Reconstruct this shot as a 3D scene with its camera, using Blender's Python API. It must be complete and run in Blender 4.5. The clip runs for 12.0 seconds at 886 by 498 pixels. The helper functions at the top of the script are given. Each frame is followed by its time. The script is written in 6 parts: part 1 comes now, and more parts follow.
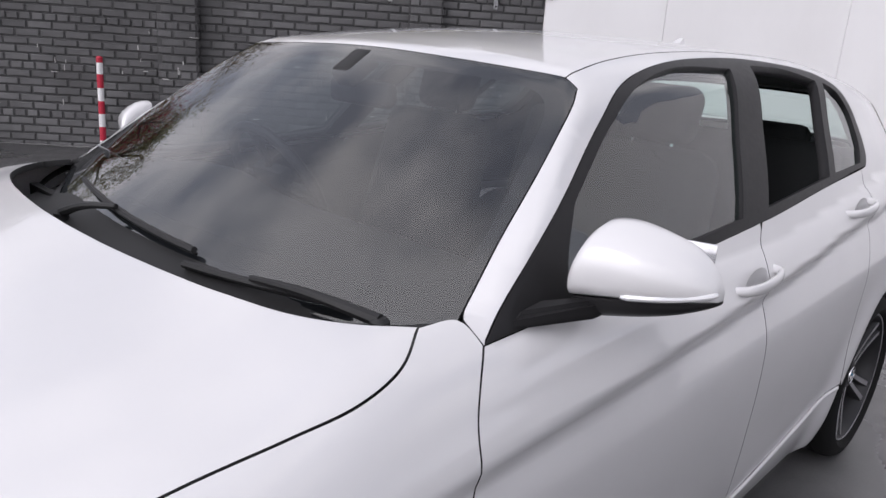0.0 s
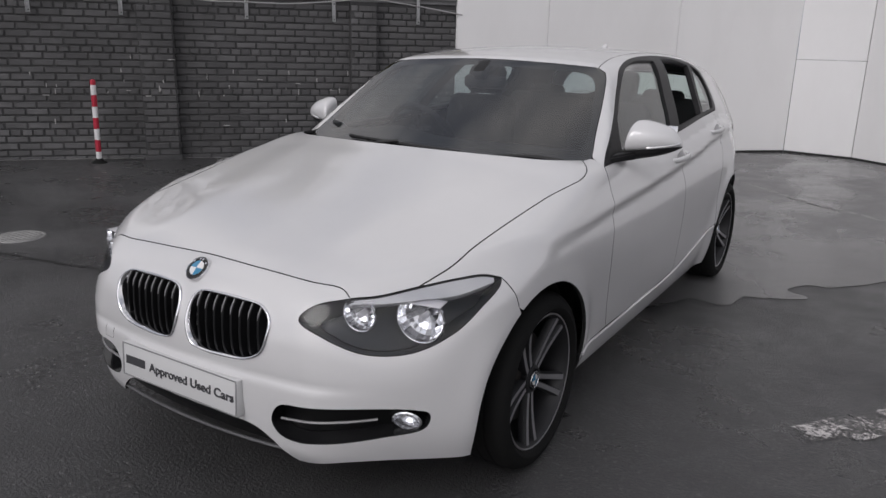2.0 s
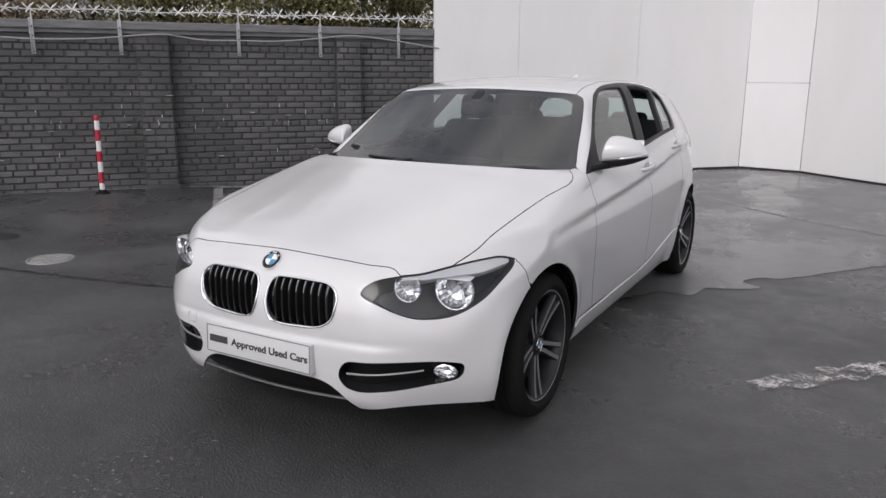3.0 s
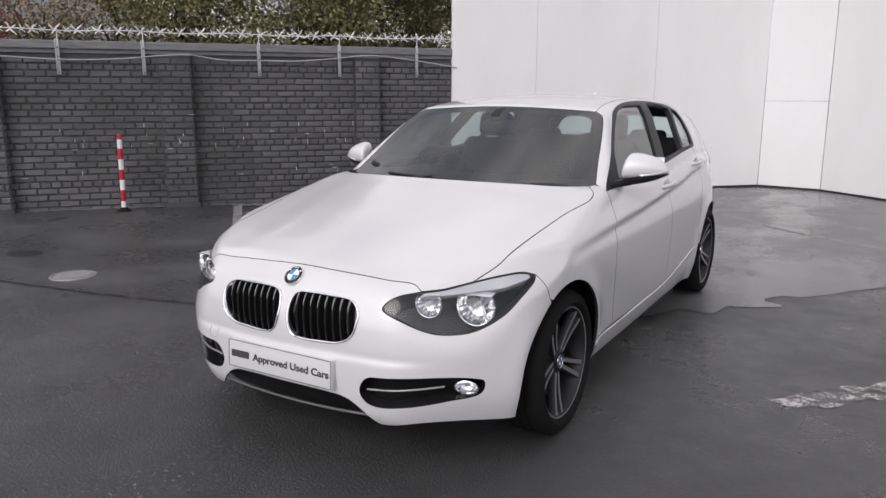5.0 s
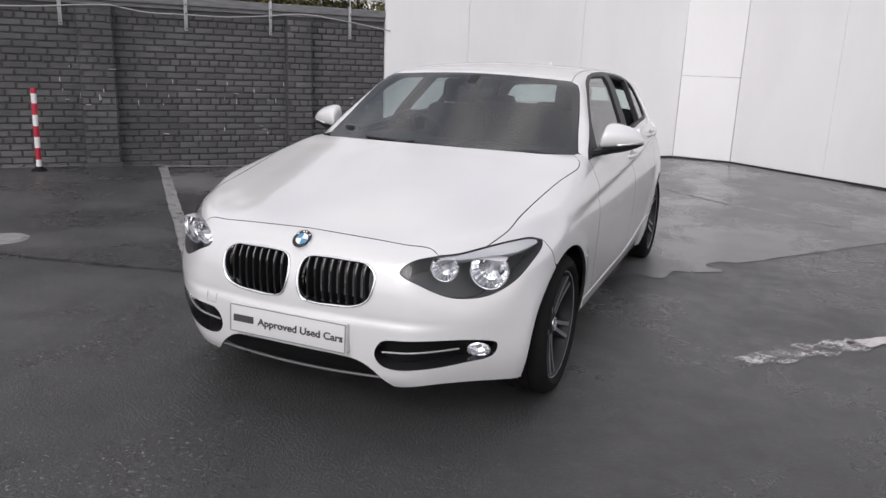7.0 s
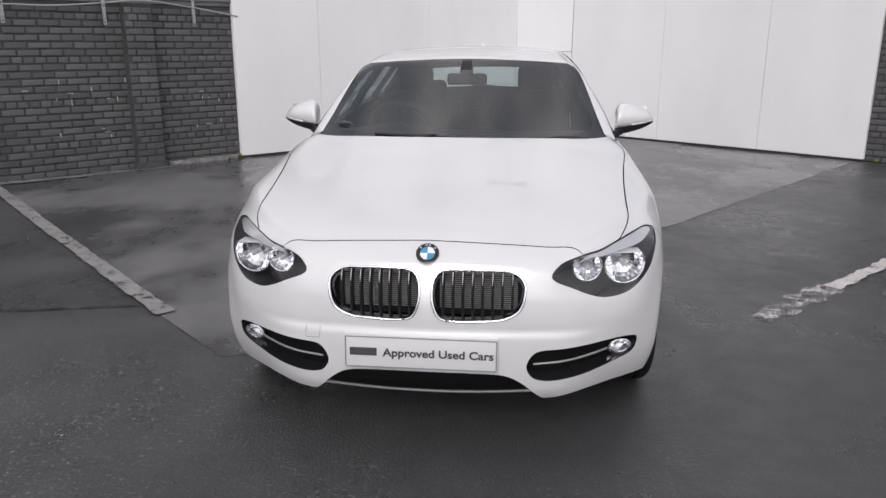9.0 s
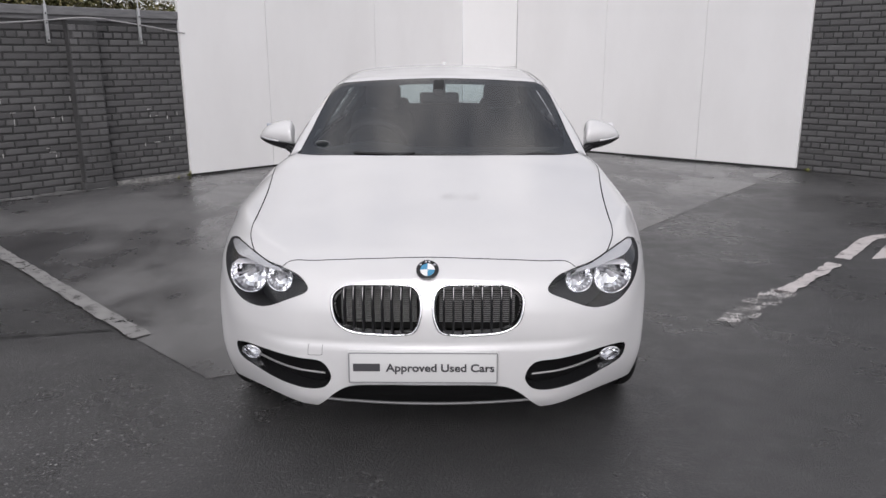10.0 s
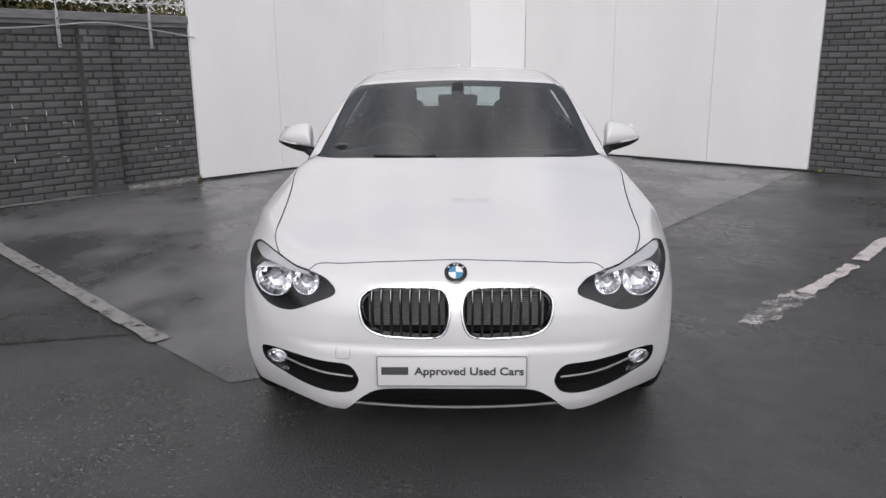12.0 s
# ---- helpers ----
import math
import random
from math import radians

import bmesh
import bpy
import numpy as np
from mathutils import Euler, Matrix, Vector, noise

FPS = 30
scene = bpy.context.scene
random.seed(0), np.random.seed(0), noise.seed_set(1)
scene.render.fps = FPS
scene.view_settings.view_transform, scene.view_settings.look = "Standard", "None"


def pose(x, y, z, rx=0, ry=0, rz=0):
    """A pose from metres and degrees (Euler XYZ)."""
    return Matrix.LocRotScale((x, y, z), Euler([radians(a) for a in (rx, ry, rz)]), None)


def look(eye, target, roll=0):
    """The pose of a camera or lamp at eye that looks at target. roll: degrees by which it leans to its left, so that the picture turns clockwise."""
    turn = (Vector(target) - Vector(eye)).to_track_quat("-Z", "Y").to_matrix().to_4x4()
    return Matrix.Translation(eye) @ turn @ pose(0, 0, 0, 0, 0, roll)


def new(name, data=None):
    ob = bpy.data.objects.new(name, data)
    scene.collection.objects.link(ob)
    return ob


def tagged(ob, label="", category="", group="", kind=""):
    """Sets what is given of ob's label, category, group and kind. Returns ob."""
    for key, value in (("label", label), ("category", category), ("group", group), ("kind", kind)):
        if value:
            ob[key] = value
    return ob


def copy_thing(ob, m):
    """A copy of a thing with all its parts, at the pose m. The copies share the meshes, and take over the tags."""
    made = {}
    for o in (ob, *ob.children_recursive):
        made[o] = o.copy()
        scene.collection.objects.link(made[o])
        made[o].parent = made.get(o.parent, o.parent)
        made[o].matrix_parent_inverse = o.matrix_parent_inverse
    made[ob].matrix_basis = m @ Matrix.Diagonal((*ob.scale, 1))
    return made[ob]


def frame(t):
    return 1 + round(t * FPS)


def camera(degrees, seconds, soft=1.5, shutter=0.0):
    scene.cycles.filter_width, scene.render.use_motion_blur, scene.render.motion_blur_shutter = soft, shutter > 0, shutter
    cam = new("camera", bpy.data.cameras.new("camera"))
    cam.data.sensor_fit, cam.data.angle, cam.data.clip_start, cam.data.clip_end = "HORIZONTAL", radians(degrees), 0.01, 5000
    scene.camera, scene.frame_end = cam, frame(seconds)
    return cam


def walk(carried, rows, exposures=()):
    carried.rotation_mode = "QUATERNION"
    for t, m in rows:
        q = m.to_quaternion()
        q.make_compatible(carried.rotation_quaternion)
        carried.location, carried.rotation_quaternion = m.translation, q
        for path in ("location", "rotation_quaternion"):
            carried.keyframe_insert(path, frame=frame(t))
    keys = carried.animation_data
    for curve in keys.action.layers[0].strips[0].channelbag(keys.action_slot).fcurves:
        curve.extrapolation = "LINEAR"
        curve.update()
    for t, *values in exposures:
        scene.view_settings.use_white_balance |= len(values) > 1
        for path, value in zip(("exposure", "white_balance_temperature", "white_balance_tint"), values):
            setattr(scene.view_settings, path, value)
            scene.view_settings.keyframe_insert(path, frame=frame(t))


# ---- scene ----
cam = camera(61.3, 12.0)
PATH = [
    (0, (1.402, -0.112, 1.37), (0.095, 1.295, 0.813), 4.1),
    (0.5, (1.487, -0.664, 1.386), (0.259, 0.813, 0.828), 2.5),
    (1, (1.606, -1.194, 1.39), (0.456, 0.343, 0.832), 2.5),
    (1.5, (1.64, -1.675, 1.371), (0.592, -0.064, 0.819), 2.4),
    (2, (1.785, -2.117, 1.384), (0.761, -0.482, 0.857), 1.4),
    (2.5, (1.885, -2.504, 1.386), (0.889, -0.842, 0.89), 0.7),
    (3, (1.935, -2.753, 1.398), (0.972, -1.06, 0.945), 0.2),
    (3.5, (1.936, -2.783, 1.397), (0.976, -1.082, 0.97), -0.0),
    (5.5, (1.92, -2.759, 1.388), (0.908, -1.082, 0.985), 0.1),
    (6, (1.916, -2.75, 1.388), (0.909, -1.071, 0.98), 0.0),
    (6.5, (1.821, -2.821, 1.373), (0.892, -1.101, 0.952), 1.4),
    (7, (1.572, -2.997, 1.386), (0.812, -1.212, 0.898), 2.2),
    (9, (0.312, -3.107, 1.395), (0.108, -1.188, 0.87), -0.0),
    (9.5, (0.156, -3.14, 1.418), (0.058, -1.213, 0.89), 0.5),
    (10, (0.108, -3.194, 1.428), (0.067, -1.256, 0.936), -0.2),
    (10.5, (0.092, -3.205, 1.427), (0.042, -1.265, 0.943), -0.7),
    (11, (0.084, -3.196, 1.429), (0.009, -1.256, 0.945), -1.1),
    (11.5, (0.073, -3.187, 1.426), (0.0, -1.247, 0.945), -1.0),
    (12, (0.022, -3.178, 1.42), (-0.029, -1.238, 0.937), -0.5),
]
EXPOSURE = [(0, 0.22, 6300, 17), (0.5, -0.12, 6300, 17), (1, -0.56, 6350, 17), (1.5, -0.54, 6350, 14), (2, -0.42, 6450, 14), (2.5, -0.22, 6500, 14), (3, -0.02, 6500, 14), (5.5, 0.12, 6500, 14), (9, 0.06, 6470, 14), (12, 0.0, 6470, 14)]
walk(cam, [(t, look(eye, target, roll)) for t, eye, target, roll in PATH], EXPOSURE)

# ---- light: a bright overcast sky and its soft sun ----
SUN_AZ, SUN_EL = radians(182), radians(38)
world = bpy.data.worlds.new("overcast")
scene.world = world
world.use_nodes = True
wn = world.node_tree
wn.nodes.clear()
sky = wn.nodes.new("ShaderNodeTexSky")
sky.sky_type, sky.sun_disc = "NISHITA", False
sky.sun_elevation, sky.sun_rotation = SUN_EL, SUN_AZ
sky.air_density, sky.dust_density, sky.ozone_density = 1.0, 4.0, 1.0
grey = wn.nodes.new("ShaderNodeHueSaturation")
grey.inputs["Saturation"].default_value = 0.06
# broken cloud over the whole sky
where = wn.nodes.new("ShaderNodeTexCoord")
cloud = wn.nodes.new("ShaderNodeTexNoise")
cloud.inputs["Scale"].default_value, cloud.inputs["Detail"].default_value = 3.2, 8.0
shape = wn.nodes.new("ShaderNodeValToRGB")
shape.color_ramp.elements[0].position, shape.color_ramp.elements[0].color = 0.41, (2.25, 2.5, 3.05, 1)
shape.color_ramp.elements[1].position, shape.color_ramp.elements[1].color = 0.60, (8.0, 7.9, 7.8, 1)
layer = wn.nodes.new("ShaderNodeMix")
layer.data_type, layer.blend_type = "RGBA", "MIX"
layer.inputs[0].default_value = 0.62
bg = wn.nodes.new("ShaderNodeBackground")
bg.inputs["Strength"].default_value = 0.162
wout = wn.nodes.new("ShaderNodeOutputWorld")
wn.links.new(where.outputs["Generated"], cloud.inputs["Vector"])
wn.links.new(cloud.outputs["Fac"], shape.inputs["Fac"])
wn.links.new(sky.outputs[0], grey.inputs["Color"])
wn.links.new(grey.outputs[0], layer.inputs[6])
wn.links.new(shape.outputs[0], layer.inputs[7])
wn.links.new(layer.outputs[2], bg.inputs["Color"])
wn.links.new(bg.outputs[0], wout.inputs["Surface"])
sun_data = bpy.data.lights.new("sun", "SUN")
sun_data.energy, sun_data.angle, sun_data.color = 0.78, radians(30), (1.0, 0.98, 0.96)
sun = new("sun", sun_data)
sun.matrix_world = look((10 * math.cos(SUN_EL) * math.sin(SUN_AZ), 10 * math.cos(SUN_EL) * math.cos(SUN_AZ), 10 * math.sin(SUN_EL)), (0, 0, 0))

# ---- materials ----
def material(name, colour=(0.5, 0.5, 0.5), rough=0.5, metal=0.0, coat=0.0, spec=0.5):
    m = bpy.data.materials.new(name)
    m.use_nodes = True
    b = m.node_tree.nodes["Principled BSDF"]
    b.inputs["Base Color"].default_value = (*colour, 1)
    b.inputs["Roughness"].default_value = rough
    b.inputs["Metallic"].default_value = metal
    b.inputs["Coat Weight"].default_value = coat
    b.inputs["Coat Roughness"].default_value = 0.03
    b.inputs["Specular IOR Level"].default_value = spec
    return m


def node(m, kind, **values):
    n = m.node_tree.nodes.new(kind)
    for key, value in values.items():
        n.inputs[key.replace("_", " ")].default_value = value
    return n


def link(m, a, b):
    m.node_tree.links.new(a, b)


def shader(m):
    return m.node_tree.nodes["Principled BSDF"]


def noise_of(m, scale, detail=4.0, rough=0.55, coords="Object", stretch=None):
    tc = m.node_tree.nodes.new("ShaderNodeTexCoord")
    n = node(m, "ShaderNodeTexNoise", Scale=scale, Detail=detail, Roughness=rough)
    if stretch:
        mp = m.node_tree.nodes.new("ShaderNodeMapping")
        mp.inputs["Scale"].default_value = stretch
        link(m, tc.outputs[coords], mp.inputs["Vector"])
        link(m, mp.outputs[0], n.inputs["Vector"])
    else:
        link(m, tc.outputs[coords], n.inputs["Vector"])
    return n.outputs["Fac"]


def ramp(m, fac, stops):
    r = m.node_tree.nodes.new("ShaderNodeValToRGB")
    while len(r.color_ramp.elements) < len(stops):
        r.color_ramp.elements.new(0.5)
    for e, (at, c) in zip(r.color_ramp.elements, stops):
        e.position = at
        e.color = (c, c, c, 1) if isinstance(c, (int, float)) else (*c, 1)
    link(m, fac, r.inputs["Fac"])
    return r.outputs["Color"]


def mixed(m, fac, a, b, blend="MIX"):
    """Mixes two colours or sockets; fac is a number or a socket."""
    n = m.node_tree.nodes.new("ShaderNodeMix")
    n.data_type, n.blend_type = "RGBA", blend
    for socket, value in ((n.inputs[0], fac), (n.inputs[6], a), (n.inputs[7], b)):
        if isinstance(value, bpy.types.NodeSocket):
            link(m, value, socket)
        elif isinstance(value, (int, float)):
            socket.default_value = value
        else:
            socket.default_value = (*value, 1)
    return n.outputs[2]


def bumped(m, height, strength=0.3, distance=0.01):
    b = node(m, "ShaderNodeBump", Strength=strength, Distance=distance)
    link(m, height, b.inputs["Height"])
    link(m, b.outputs[0], shader(m).inputs["Normal"])
    return b


def glass(name, tint, gloss=0.06, rough=0.0):
    """Thin sheet glass: lets tinted light straight through and mirrors more at a low angle."""
    m = bpy.data.materials.new(name)
    m.use_nodes = True
    t = m.node_tree
    t.nodes.clear()
    out = t.nodes.new("ShaderNodeOutputMaterial")
    mix = t.nodes.new("ShaderNodeMixShader")
    clear = t.nodes.new("ShaderNodeBsdfTransparent")
    clear.inputs["Color"].default_value = (*tint, 1)
    shine = t.nodes.new("ShaderNodeBsdfGlossy")
    shine.inputs["Roughness"].default_value = rough
    edge_on = t.nodes.new("ShaderNodeLayerWeight")
    edge_on.inputs["Blend"].default_value = 0.5
    power = t.nodes.new("ShaderNodeMath")
    power.operation = "POWER"
    power.inputs[1].default_value = 3.6
    fall = t.nodes.new("ShaderNodeMapRange")
    fall.inputs["To Min"].default_value, fall.inputs["To Max"].default_value = gloss, 1.0
    t.links.new(edge_on.outputs["Facing"], power.inputs[0])
    t.links.new(power.outputs[0], fall.inputs["Value"])
    t.links.new(fall.outputs[0], mix.inputs[0])
    t.links.new(clear.outputs[0], mix.inputs[1])
    t.links.new(shine.outputs[0], mix.inputs[2])
    t.links.new(mix.outputs[0], out.inputs["Surface"])
    return m


PAINT = material("white_paint", (0.66, 0.655, 0.66), 0.4, coat=1.0)
shader(PAINT).inputs["Coat IOR"].default_value = 1.75
link(PAINT, ramp(PAINT, noise_of(PAINT, 3.0), [(0.3, (0.645, 0.64, 0.645)), (0.75, (0.68, 0.675, 0.68))]), shader(PAINT).inputs["Base Color"])
# near-black with the shade of gaps and hidden faces in its colour
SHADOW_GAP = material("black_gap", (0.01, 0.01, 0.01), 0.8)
TRIM = material("black_trim", (0.016, 0.0155, 0.0165), 0.42)
link(TRIM, ramp(TRIM, noise_of(TRIM, 60), [(0.3, 0.40), (0.7, 0.45)]), shader(TRIM).inputs["Roughness"])
shader(TRIM).inputs["Specular IOR Level"].default_value = 0.2
GLOSS_BLACK = material("gloss_black", (0.012, 0.012, 0.013), 0.12)
PLASTIC = material("grained_black_plastic", (0.012, 0.012, 0.0125), 0.6)
bumped(PLASTIC, noise_of(PLASTIC, 400), 0.2, 0.002)
CHROME = material("chrome", (0.82, 0.82, 0.84), 0.08, metal=1.0)
REFLECTOR = material("reflector", (0.86, 0.86, 0.88), 0.1, metal=1.0)
SATIN = material("satin_silver", (0.70, 0.69, 0.72), 0.3, metal=0.35)
BROW = material("pale_lamp_trim", (0.62, 0.615, 0.63), 0.22, metal=0.3)
# black of the printed glass band, and of the shade painted into panel gaps
SHADE_AND_BAND = material("black_gap_shade_and_band", (0.008, 0.008, 0.008), 0.8)
BEZEL = material("dark_bezel", (0.06, 0.06, 0.065), 0.35, metal=0.3)
WINDSCREEN = glass("windscreen_glass", (0.63, 0.67, 0.70), 0.15)
SIDE_GLASS = glass("side_glass", (0.74, 0.86, 0.82), 0.14)
CLEAR = glass("clear_lens", (0.95, 0.96, 0.97), 0.05)
RUBBER = material("tyre_rubber", (0.008, 0.008, 0.008), 0.8)
shader(RUBBER).inputs["Specular IOR Level"].default_value = 0.2
bumped(RUBBER, noise_of(RUBBER, 90), 0.3, 0.003)
ALLOY = material("machined_grey_alloy", (0.46, 0.455, 0.47), 0.36, metal=0.75)
ALLOY_DARK = material("dark_alloy", (0.022, 0.022, 0.024), 0.45, metal=0.3)
BRAKE = material("brake_iron", (0.06, 0.055, 0.052), 0.5, metal=0.6)
FABRIC = material("anthracite_cloth", (0.012, 0.012, 0.013), 0.9)
HEADLINER = material("grey_headliner", (0.30, 0.295, 0.29), 0.95)
BLUE = material("badge_blue", (0.04, 0.24, 0.42), 0.15, coat=1.0)
WHITE_ENAMEL = material("white_enamel", (0.82, 0.82, 0.82), 0.15, coat=1.0)
PLATE_MAT = material("plate_white", (0.62, 0.62, 0.62), 0.35)
PLATE_EDGE = material("plate_border", (0.25, 0.25, 0.255), 0.4)
INK = material("plate_ink", (0.05, 0.05, 0.055), 0.5)
RED_PAINT = material("red_paint", (0.45, 0.02, 0.045), 0.4)
WHITE_PAINT = material("post_white", (0.75, 0.75, 0.75), 0.45)
GALV = material("galvanised_steel", (0.50, 0.51, 0.52), 0.45, metal=0.6)
link(GALV, ramp(GALV, noise_of(GALV, 25), [(0.3, (0.42, 0.43, 0.44)), (0.7, (0.62, 0.62, 0.63))]), shader(GALV).inputs["Base Color"])
# ---- the car's outer surface: a smooth solid, y back from the front axle, z up ----
def curve(*pairs):
    """A smooth monotone curve through the pairs, held flat beyond its ends in slope."""
    xs = np.array(pairs[0::2], float)
    ys = np.array(pairs[1::2], float)
    h = np.diff(xs)
    d = np.diff(ys) / h
    m = np.zeros(len(xs))
    m[0], m[-1] = d[0], d[-1]
    for i in range(1, len(xs) - 1):
        if d[i - 1] * d[i] > 0:
            w1, w2 = 2 * h[i] + h[i - 1], h[i] + 2 * h[i - 1]
            m[i] = (w1 + w2) / (w1 / d[i - 1] + w2 / d[i])

    def at(v):
        v = np.asarray(v, float)
        k = np.clip(np.searchsorted(xs, v) - 1, 0, len(h) - 1)
        t = np.clip((v - xs[k]) / h[k], 0, 1)
        r = ((1 + 2 * t) * (1 - t) ** 2 * ys[k] + t * (1 - t) ** 2 * h[k] * m[k]
             + t * t * (3 - 2 * t) * ys[k + 1] + t * t * (t - 1) * h[k] * m[k + 1])
        return r + np.minimum(v - xs[0], 0) * m[0] + np.maximum(v - xs[-1], 0) * m[-1]
    return at


def smax(a, b, k):
    h = np.clip(0.5 + 0.5 * (a - b) / k, 0, 1)
    return b * (1 - h) + a * h + k * h * (1 - h)


def step(v, w):
    t = np.clip(v / w * 0.5 + 0.5, 0, 1)
    return t * t * (3 - 2 * t)


HC = curve(-0.737, 0.634, -0.677, 0.721, -0.597, 0.754, -0.467, 0.791, -0.227, 0.847, 0.068, 0.91, 0.312, 0.964, 0.546, 1.01, 1.238, 1.024)
NOSE = curve(0.094, -0.616, 0.174, -0.691, 0.244, -0.734, 0.344, -0.748, 0.434, -0.744, 0.494, -0.748, 0.564, -0.743, 0.634, -0.724, 0.714, -0.688, 0.794, -0.606)
SIDE = curve(0.117, 0.775, 0.207, 0.818, 0.332, 0.852, 0.512, 0.872, 0.632, 0.882, 0.712, 0.885, 0.792, 0.87, 0.872, 0.83, 0.937, 0.792, 1.012, 0.732)
TAPER = curve(-0.72, -0.17, -0.47, -0.085, -0.22, -0.03, 0.08, -0.004, 0.4, 0.0, 1.9, 0.0, 2.6, -0.008, 2.8, -0.035, 3.0, -0.085, 3.3, -0.155, 3.6, -0.25)
BELT = curve(0.45, 0.0, 0.75, 0.0, 1.6, 0.045, 2.6, 0.085, 3.3, 0.11)
CANT = curve(0.87, 0.819, 0.945, 0.784, 1.065, 0.729, 1.18, 0.662, 1.29, 0.594, 1.37, 0.524, 1.46, 0.414)
GPLAN = curve(0.6, -0.012, 1.1, 0.0, 1.8, 0.022, 2.4, 0.012, 2.9, -0.03, 3.4, -0.11)
ROOF = curve(1.03, 1.325, 1.28, 1.362, 1.58, 1.387, 1.88, 1.395, 2.33, 1.385, 2.83, 1.338, 3.23, 1.273, 3.53, 1.2)
CREASE = curve(0.18, 0.778, 0.60, 0.797, 0.94, 0.808, 1.2, 0.822, 1.56, 0.846, 1.93, 0.873, 2.1, 0.892, 3.23, 0.95)


# how far the nose's rounded corners reach out, slantwise
CORNER = curve(0.17, 0.815, 0.24, 0.847, 0.30, 0.866, 0.38, 0.878, 0.46, 0.882, 0.53, 0.870, 0.60, 0.847, 0.65, 0.828, 0.70, 0.806, 0.80, 0.76)


def front_y(a, z):
    ledge = 0.008 * step(0.447 - z, 0.009) * step(z - 0.375, 0.05) * step(0.60 - a, 0.12)
    return NOSE(z) - ledge + 0.18 * a ** 2 + (1.0 + 1.5 * step(z - 0.68, 0.1)) * np.maximum(a - 0.45, 0) ** 2


def side_x(y, z):
    w = SIDE(z - BELT(y) * step(z - 0.75, 0.3)) + TAPER(y)
    w = w + 0.020 * step(0.36 - z, 0.14) * step(-0.18 - y, 0.16)
    zc = CREASE(y)
    fade = step(y - 0.45, 0.8) * step(3.3 - y, 0.6)
    under = np.maximum(zc - z, 0)
    w = w - fade * 0.035 * np.exp(-under / 0.13) * step(zc - z, 0.026)
    for yc in (-0.03, 2.63):
        r = np.hypot(y - yc, z - 0.305)
        w = w + (0.020 - 0.25 * TAPER(y) * (yc < 1)) * np.exp(-((r - 0.36) / 0.07) ** 2) * step(0.66 - z, 0.2)
    return w


def lower(p):
    x, y, z = p[..., 0], p[..., 1], p[..., 2]
    a = np.sqrt(x * x + 1e-5)
    ridge = 0.40 + 0.16 * (y + 0.6)
    top = z - (HC(y) - 0.070 * a ** 2 - 0.008 * step(a - ridge, 0.10))
    low = smax(smax(top, a - side_x(y, z), 0.075), front_y(a, z) - y, 0.085)
    low = smax(low, 0.67 * a - 0.74 * y - CORNER(z), 0.05)
    low = smax(low, y - (3.56 - 0.2 * a ** 2 - 0.3 * np.maximum(z - 0.7, 0)), 0.08)
    return smax(low, 0.15 - z, 0.02)


def cabin(p):
    x, y, z = p[..., 0], p[..., 1], p[..., 2]
    a = np.sqrt(x * x + 1e-5)
    screen = 0.5415 + 1.49 * (z - 0.96) + 0.25 * a ** 2 - y
    cab = smax(z - (ROOF(y) - 0.10 * a ** 2), a - (CANT(z) + GPLAN(y)), 0.07)
    cab = smax(cab, screen, 0.02)
    cab = smax(cab, y - (3.36 - 0.75 * (z - 1.05) - 0.15 * a ** 2), 0.03)
    return smax(cab, 0.90 - z, 0.02)


def field(p):
    """Below zero inside the car."""
    return np.minimum(lower(p), cabin(p))


def cast(o, d, near=0.0, far=3.0, n=160, field=field):
    """Where the rays from o along d first enter the car."""
    o, d = np.asarray(o, float), np.asarray(d, float)
    ts = np.linspace(near, far, n)
    hit = np.full(len(o), np.nan)
    last = field(o + d * ts[0])
    for i in range(1, n):
        v = field(o + d * ts[i])
        new_hit = np.isnan(hit) & (last > 0) & (v <= 0)
        hit[new_hit] = ts[i]
        last = v
    lo, hi = hit - (ts[1] - ts[0]), hit.copy()
    for _ in range(18):
        mid = (lo + hi) / 2
        inside = field(o + d * mid[:, None]) <= 0
        hi = np.where(inside, mid, hi)
        lo = np.where(inside, lo, mid)
    return o + d * hi[:, None]


def normals(p, field=field):
    e = 0.003
    g = np.stack([field(p + e * v) - field(p - e * v) for v in np.eye(3)], -1)
    return g / np.linalg.norm(g, axis=-1, keepdims=True)

# ---- mesh tools ----
def part(name, bm, mat, parent=None, label="", smooth=True, angle=35):
    me = bpy.data.meshes.new(name)
    if isinstance(bm, bmesh.types.BMesh):
        bmesh.ops.recalc_face_normals(bm, faces=bm.faces)
        bm.to_mesh(me)
        bm.free()
    else:
        me.from_pydata(*bm)
    me.polygons.foreach_set("use_smooth", [smooth] * len(me.polygons))
    if smooth and angle < 180:
        me.set_sharp_from_angle(angle=radians(angle))
    for m in (mat if isinstance(mat, (list, tuple)) else [mat]):
        me.materials.append(m)
    ob = new(name, me)
    ob.parent = parent
    if label:
        ob["label"] = label
    return ob


def box(sx, sy, sz, at=(0, 0, 0), bevel=0.0, rot=None, bm=None, segments=2):
    """A box of that size centred at a place, with rounded edges."""
    b = bmesh.new()
    bmesh.ops.create_cube(b, size=1, matrix=Matrix.Diagonal((sx, sy, sz, 1)))
    if bevel:
        bmesh.ops.bevel(b, geom=b.edges[:], offset=bevel, segments=segments, affect="EDGES", profile=0.5)
    m = Matrix.Translation(at) @ (rot if rot else Matrix())
    bmesh.ops.transform(b, matrix=m, verts=b.verts)
    if bm is None:
        return b
    merge(bm, b)
    return bm


